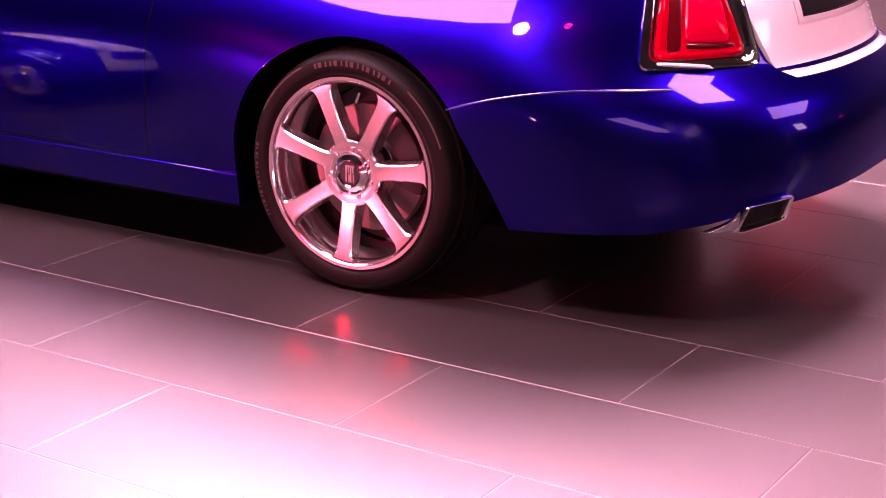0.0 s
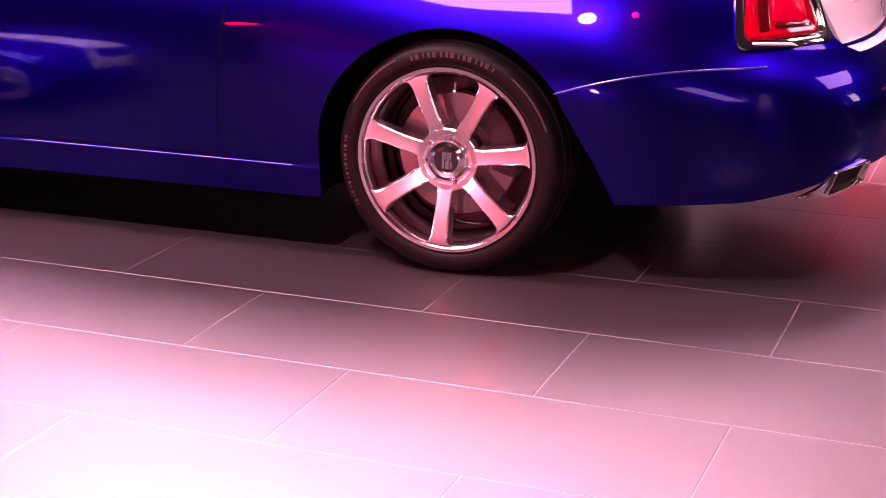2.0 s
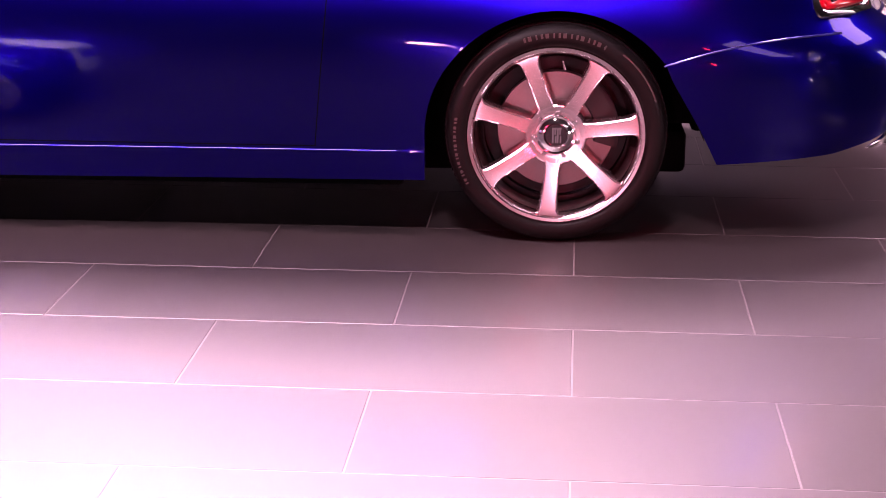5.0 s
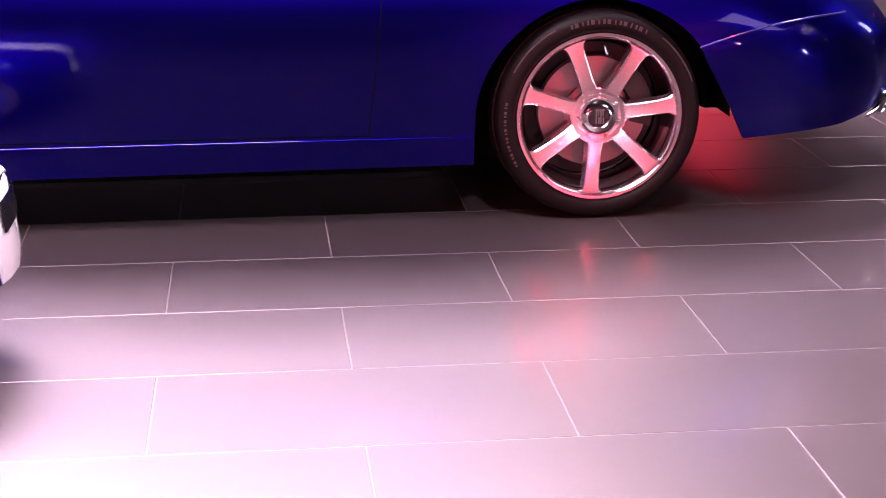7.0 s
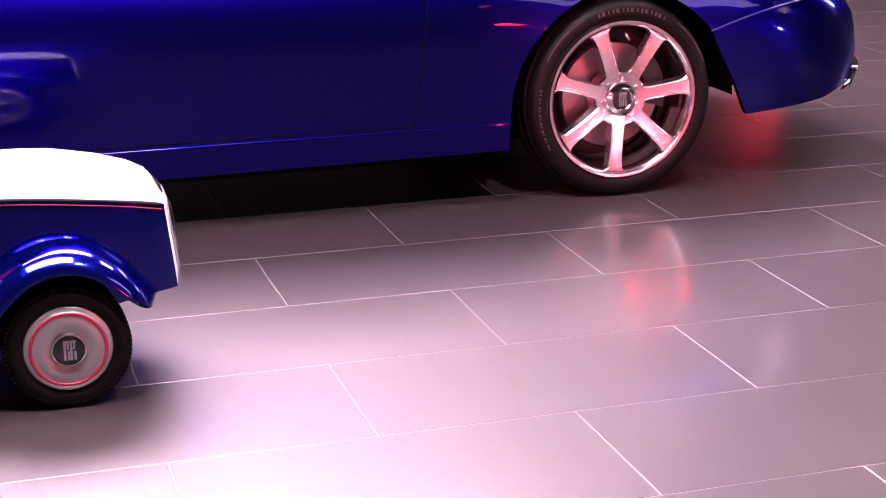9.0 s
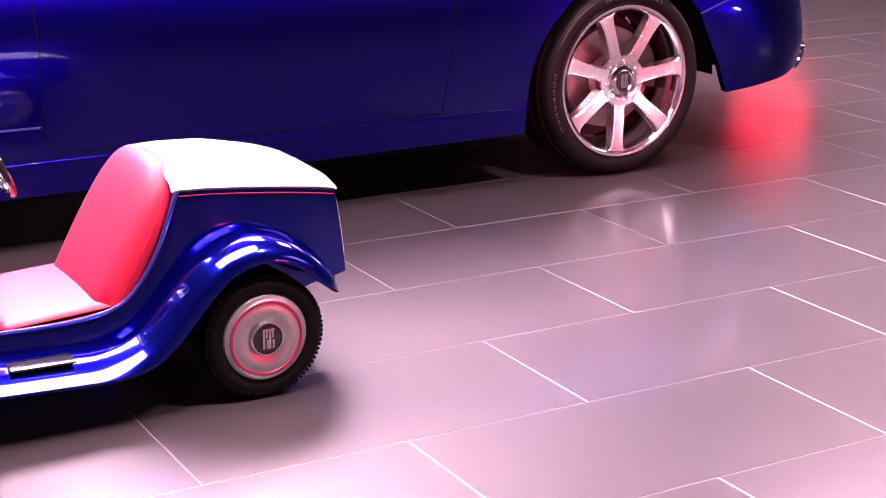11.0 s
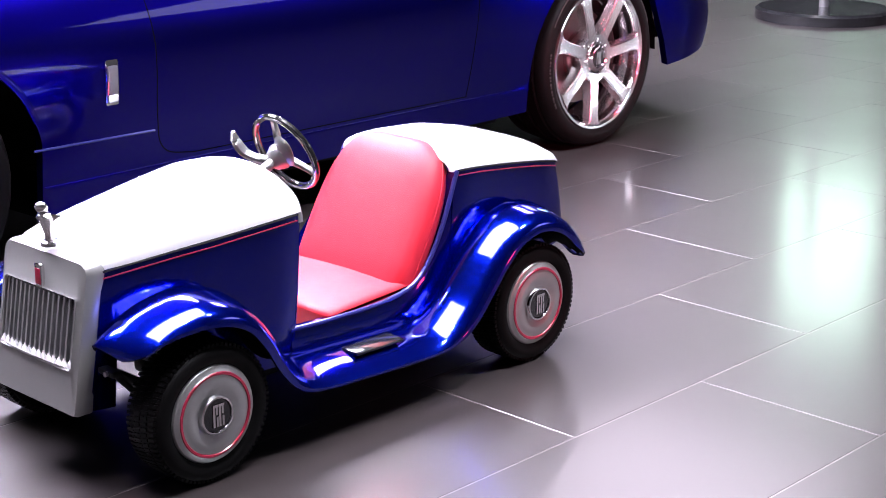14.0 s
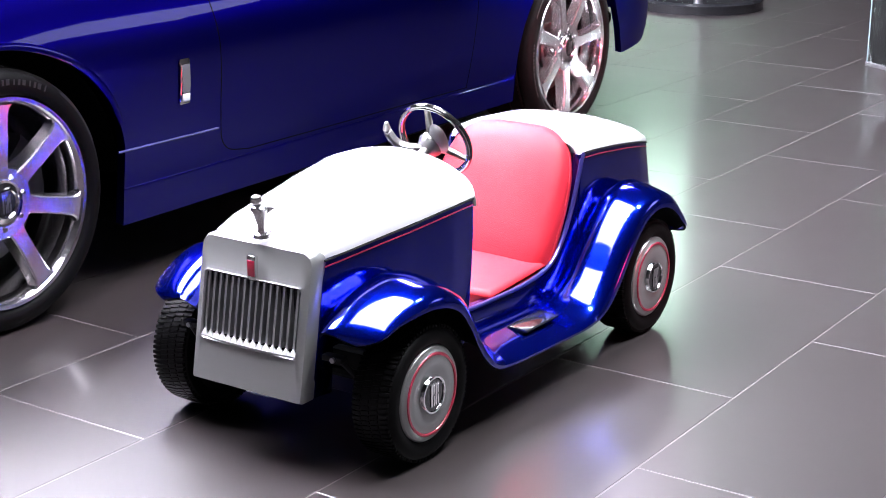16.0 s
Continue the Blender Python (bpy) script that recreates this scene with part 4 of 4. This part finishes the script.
def kid_wheel(x, sgn, steer=0.0):
    e = new("wheel")
    e.empty_display_size = 0.05
    e.parent = kid
    e.matrix_local = pose(x, sgn * (0.325 if sgn < 0 else 0.340), 0.157, 0, 0, (0 if sgn < 0 else 180) + steer)
    t = part("tyre", kid_tyre(), M_RUBBER, e, "black knobbly rubber tyre")
    part("tread", kid_tread(), M_RUBBER, t)
    dsh = part("hubcap", fix(revolve([(0.0, -0.010), (0.045, -0.012), (0.060, -0.016), (0.078, -0.017), (0.086, -0.014), (0.090, -0.015), (0.094, -0.015), (0.098, -0.011), (0.106, -0.009), (0.110, -0.003), (0.104, 0.01), (0.0, 0.01)], 64)), M_HUB, e, "satin silver dished hubcap")
    part("red_ring", fix(revolve([(0.0875, -0.0145), (0.089, -0.0168), (0.0935, -0.0168), (0.095, -0.0145)], 64)), M_REDLINE, dsh, "thin red pinstripe ring")
    part("cap_ring", fix(revolve([(0.036, -0.016), (0.038, -0.022), (0.042, -0.022), (0.045, -0.014)], 48)), M_CHROME, dsh, "chrome ring")
    part("cap_disc", fix(revolve([(0.0, -0.020), (0.036, -0.019), (0.038, -0.012)], 40)), M_DARK, dsh, "black centre disc")
    emblem(dsh, 0.041, -0.0198, M_CHROME)
    part("wheel_back", fix(revolve([(0.0, 0.06), (0.104, 0.06)], 40)), M_BLACK, e)
    return e


for x in (-0.525, 0.525):
    for s in (-1, 1):
        kid_wheel(x, s, 0)
for x in (-0.525, 0.525):
    part("axle", tube([(x, -0.30, 0.157), (x, 0.30, 0.157)], 0.012, 8), M_BLACK, kid, "dark steel axle")
    part("tie_rod", tube([(x + 0.06, -0.26, 0.19), (x + 0.05, 0.26, 0.19)], 0.007, 8), M_FRAME, kid)

# brackets under the front fenders
for s in (-1, 1):
    lo, hi = sorted((s * 0.172, s * 0.226))
    br = part("fender_bracket", box(-0.700, -0.676, lo, hi, 0.254, 0.268, 0.003), M_BLACK, kid, "dark steel fender bracket")
    part("bracket_stay", tube([(-0.688, s * 0.215, 0.260), (-0.650, s * 0.226, 0.215), (-0.57, s * 0.232, 0.170)], 0.007, 8), M_BLACK, br)
    part("bolt", tube([(-0.706, s * 0.205, 0.261), (-0.694, s * 0.205, 0.261)], 0.006, 8), M_FRAME, br, "bright steel bolt")

# seat
def cushion_bm(w, x0, x1, z0, z1, crown=0.012):
    bm = box(x0, x1, -w, w, z0, z1)
    bmesh.ops.subdivide_edges(bm, edges=bm.edges[:], cuts=7, use_grid_fill=True)
    bmesh.ops.bevel(bm, geom=[e for e in bm.edges if e.calc_face_angle(0) > 1.0], offset=0.016, segments=3, affect="EDGES", profile=0.5)
    for v in bm.verts:
        t = max(0, (v.co.z - z0) / (z1 - z0))
        v.co.z += crown * t * (1 - (v.co.y / w) ** 2) * (1 - ((v.co.x - (x0 + x1) / 2) / ((x1 - x0) / 2)) ** 2)
    return fix(bm)


seat = empty("seat_bench", pose(0, 0, 0), "", "")
seat.parent = kid
seat.matrix_local = pose(0, 0, 0)
seat.name = "seat"
cu = part("cushion", cushion_bm(0.200, -0.055, 0.225, 0.166, 0.236), M_LEATHER, seat, "red leather seat cushion")
cu.matrix_local = pose(0, 0, 0.008, 0, -4, 0)


def backrest():
    rings = []
    for f, d in ((0.80, 0.046), (0.90, 0.044), (0.97, 0.034), (1.0, 0.020), (1.0, 0.008), (0.992, -0.004), (0.97, -0.015), (0.93, -0.025), (0.86, -0.033), (0.72, -0.040), (0.4, -0.045), (0.1, -0.046)):
        ring = []
        for k in range(41):
            th = math.pi * k / 40
            c, s = math.cos(th), math.sin(th)
            y = -0.221 * math.copysign(abs(c) ** 0.50, c) * f
            z = 0.36 * abs(s) ** 0.62
            z = (z - 0.16) * f + 0.16 if f < 1 else z
            y *= 1 - 0.075 * (1 - z / 0.36)
            ring.append((d, y, max(z, 0.0 + 0.01 * (1 - f))))
        rings.append(ring)
    return fix(loft(rings, True, True, True))


bk = part("backrest", backrest(), M_LEATHER, seat, "plump red leather backrest", sharp=70)
bk.matrix_local = pose(0.172, 0, 0.205, 0, 28.5, 0) @ Matrix.Diagonal((1, 0.972, 1.155, 1))
pp = []
for k in range(41):
    th = math.pi * k / 40
    c, s = math.cos(th), math.sin(th)
    z = 0.36 * abs(s) ** 0.62
    pp.append((0.008, -0.2205 * math.copysign(abs(c) ** 0.50, c) * (1 - 0.075 * (1 - z / 0.36)), z))
part("piping", tube(pp, 0.002, 6), M_LEATHER, bk)

# steering wheel
st = new("steering_wheel")
st.empty_display_size = 0.05
st.parent = kid
st.matrix_local = pose(-0.020, 0.0, 0.590, 0, -24, 0)
bm = bmesh.new()
rings = [[(0.0085 * math.sin(2 * math.pi * j / 10), (0.098 + 0.0085 * math.cos(2 * math.pi * j / 10)) * math.cos(2 * math.pi * k / 56), (0.098 + 0.0085 * math.cos(2 * math.pi * j / 10)) * math.sin(2 * math.pi * k / 56)) for j in range(10)] for k in range(56)]
rings.append(rings[0])
part("wheel_rim", fix(loft(rings, True, bm=bm)), M_DARK, st, "thin black rim with chrome face")
rings = [[(0.006 + 0.003 * math.sin(2 * math.pi * j / 8), (0.098 + 0.006 * math.cos(2 * math.pi * j / 8)) * math.cos(2 * math.pi * k / 56), (0.098 + 0.006 * math.cos(2 * math.pi * j / 8)) * math.sin(2 * math.pi * k / 56)) for j in range(8)] for k in range(56)]
rings.append(rings[0])
part("rim_band", fix(loft([[(-p[0], p[1], p[2]) for p in r] for r in rings], True)), M_CHROME, st, "bright chrome band")
for ang in (90, 210, 330):
    c, s = math.cos(radians(ang)), math.sin(radians(ang))
    part("spoke", tube([(-0.012, 0.02 * c, 0.02 * s), (-0.004, 0.06 * c, 0.06 * s), (0, 0.096 * c, 0.096 * s)], [0.011, 0.009, 0.007], 8), M_SILVER, st)
bm = revolve([(0.0, -0.004), (0.022, -0.002), (0.032, 0.008), (0.034, 0.022), (0.026, 0.04), (0.014, 0.05)], 28)
bmesh.ops.rotate(bm, verts=bm.verts, cent=(0, 0, 0), matrix=Matrix.Rotation(radians(90), 3, "Z"))
part("boss", fix(bm), M_HUB, st, "satin silver wheel boss")
bm = revolve([(0.0, -0.012), (0.020, -0.010), (0.030, 0.0), (0.020, 0.008), (0.0, 0.010)], 24)
bmesh.ops.rotate(bm, verts=bm.verts, cent=(0, 0, 0), matrix=Matrix.Rotation(radians(90), 3, "Z"))
bmesh.ops.scale(bm, verts=bm.verts, vec=(0.8, 0.9, 1.45))
bmesh.ops.translate(bm, verts=bm.verts, vec=(-0.022, -0.030, 0.022))
part("horn_pad", fix(bm), M_HUB, st, "rounded satin silver horn pad")
part("column", tube([(-0.03, 0, 0), (-0.20, 0, -0.005)], 0.013, 12), M_HUB, st)
part("lever", tube(smooth_curve([(-0.045, 0.0, 0.0), (-0.055, 0.050, 0.010), (-0.062, 0.072, 0.025), (-0.066, 0.084, 0.058), (-0.066, 0.080, 0.085)], 5), [0.011 + 0.003 * math.sin(k / 20 * 2.2) - 0.008 * max(k - 14, 0) / 6 for k in range(21)], 10, flat=0.8), M_HUB, st, "curved satin silver hand lever")
part("lever_plate", box(-0.060, -0.040, 0.005, 0.065, -0.012, 0.016, 0.008), M_HUB, st)

# ---- far things ----
stand = empty("display_stand", pose(4.75, 1.6, 0), "low black round stand base on the floor", "stand")
part("base", fix(revolve([(0.0, -0.07), (0.40, -0.07), (0.42, -0.055), (0.42, 0.0), (0.0, 0.0)], 56)), M_DARK, stand, "black disc base").matrix_local = pose(0, 0, 0, -90, 0, 0)
part("post", fix(tube([(0, 0, 0.07), (0, 0, 1.6)], 0.03, 16)), M_FRAME, stand, "grey post")

screen = empty("room_divider", pose(3.239, -0.097, 0, 0, 0, -120.8), "clear glass screen with pale green edge on the floor", "glass screen")
part("pane", box(0.008, 0.5, -0.006, 0.006, 0.02, 1.6, 0.001), M_CLEAR, screen, "clear glass pane")
part("glass_edge", box(-0.002, 0.007, -0.006, 0.006, 0.02, 1.6, 0.001), M_TEAL, screen, "pale green polished glass edge")
part("foot_rail", box(-0.004, 0.5, -0.014, 0.014, 0.0, 0.02, 0.003), M_FRAME, screen, "grey metal foot rail")

green = empty("wall_lamp", pose(12.9, 6.05, 4.2), "pale green glowing lamp box high on the wall", "wall lamp")
part("housing", box(-0.10, 0.08, -0.66, 0.66, -0.99, 0.99, 0.02), M_FRAME, green)
part("lamp_face", box(-0.125, -0.103, -0.62, 0.62, -0.95, 0.95), M_GREEN, green, "pale green light face")

# ---- floor tiles ----
TL, TW, JOINT = 1.0, 0.5, 0.0043
floor = tagged(part("floor", box(X0, X1, Y0, Y1, -0.12, -0.0009), M_GROUT), "dark grey rectangular floor tiles with pale joints", "floor", kind="structure")


def tile_mesh(w, d):
    bm = bmesh.new()
    c = 0.0012
    lo = [bm.verts.new((x, y, -0.0008)) for x, y in ((-w / 2, -d / 2), (w / 2, -d / 2), (w / 2, d / 2), (-w / 2, d / 2))]
    hi = [bm.verts.new((x, y, 0.0)) for x, y in ((-w / 2 + c, -d / 2 + c), (w / 2 - c, -d / 2 + c), (w / 2 - c, d / 2 - c), (-w / 2 + c, d / 2 - c))]
    bm.faces.new(hi)
    for i in range(4):
        j = (i + 1) % 4
        bm.faces.new((lo[i], lo[j], hi[j], hi[i]))
    bmesh.ops.recalc_face_normals(bm, faces=bm.faces)
    return bm


me = bpy.data.meshes.new("floor_tile")
bm = tile_mesh(TL - JOINT, TW - JOINT)
bm.to_mesh(me)
bm.free()
me.materials.append(M_TILE)
verts, faces = [], []
for j in range(int(Y0 / TW) + 1, int(Y1 / TW)):
    y = j * TW + TW / 2
    for i in range(int(X0 / TL) + 1, int(X1 / TL)):
        x = i * TL + TL / 2 - (0.0 if j % 2 == 0 else TL / 2)
        if -4.2 < x < 5.0 and -3.2 < y < 5.0:
            t = new("tile", me)
            t.location = (x, y, 0)
            t.parent = floor
        else:
            n = len(verts)
            w, d = TL - JOINT, TW - JOINT
            verts += [(x - w / 2, y - d / 2, 0), (x + w / 2, y - d / 2, 0), (x + w / 2, y + d / 2, 0), (x - w / 2, y + d / 2, 0)]
            faces.append((n, n + 1, n + 2, n + 3))
me = bpy.data.meshes.new("far_tiles")
me.from_pydata(verts, [], faces)
me.materials.append(M_TILE)
ft = new("far_tiles", me)
ft.parent = floor
tagged(ft, kind="stuff")
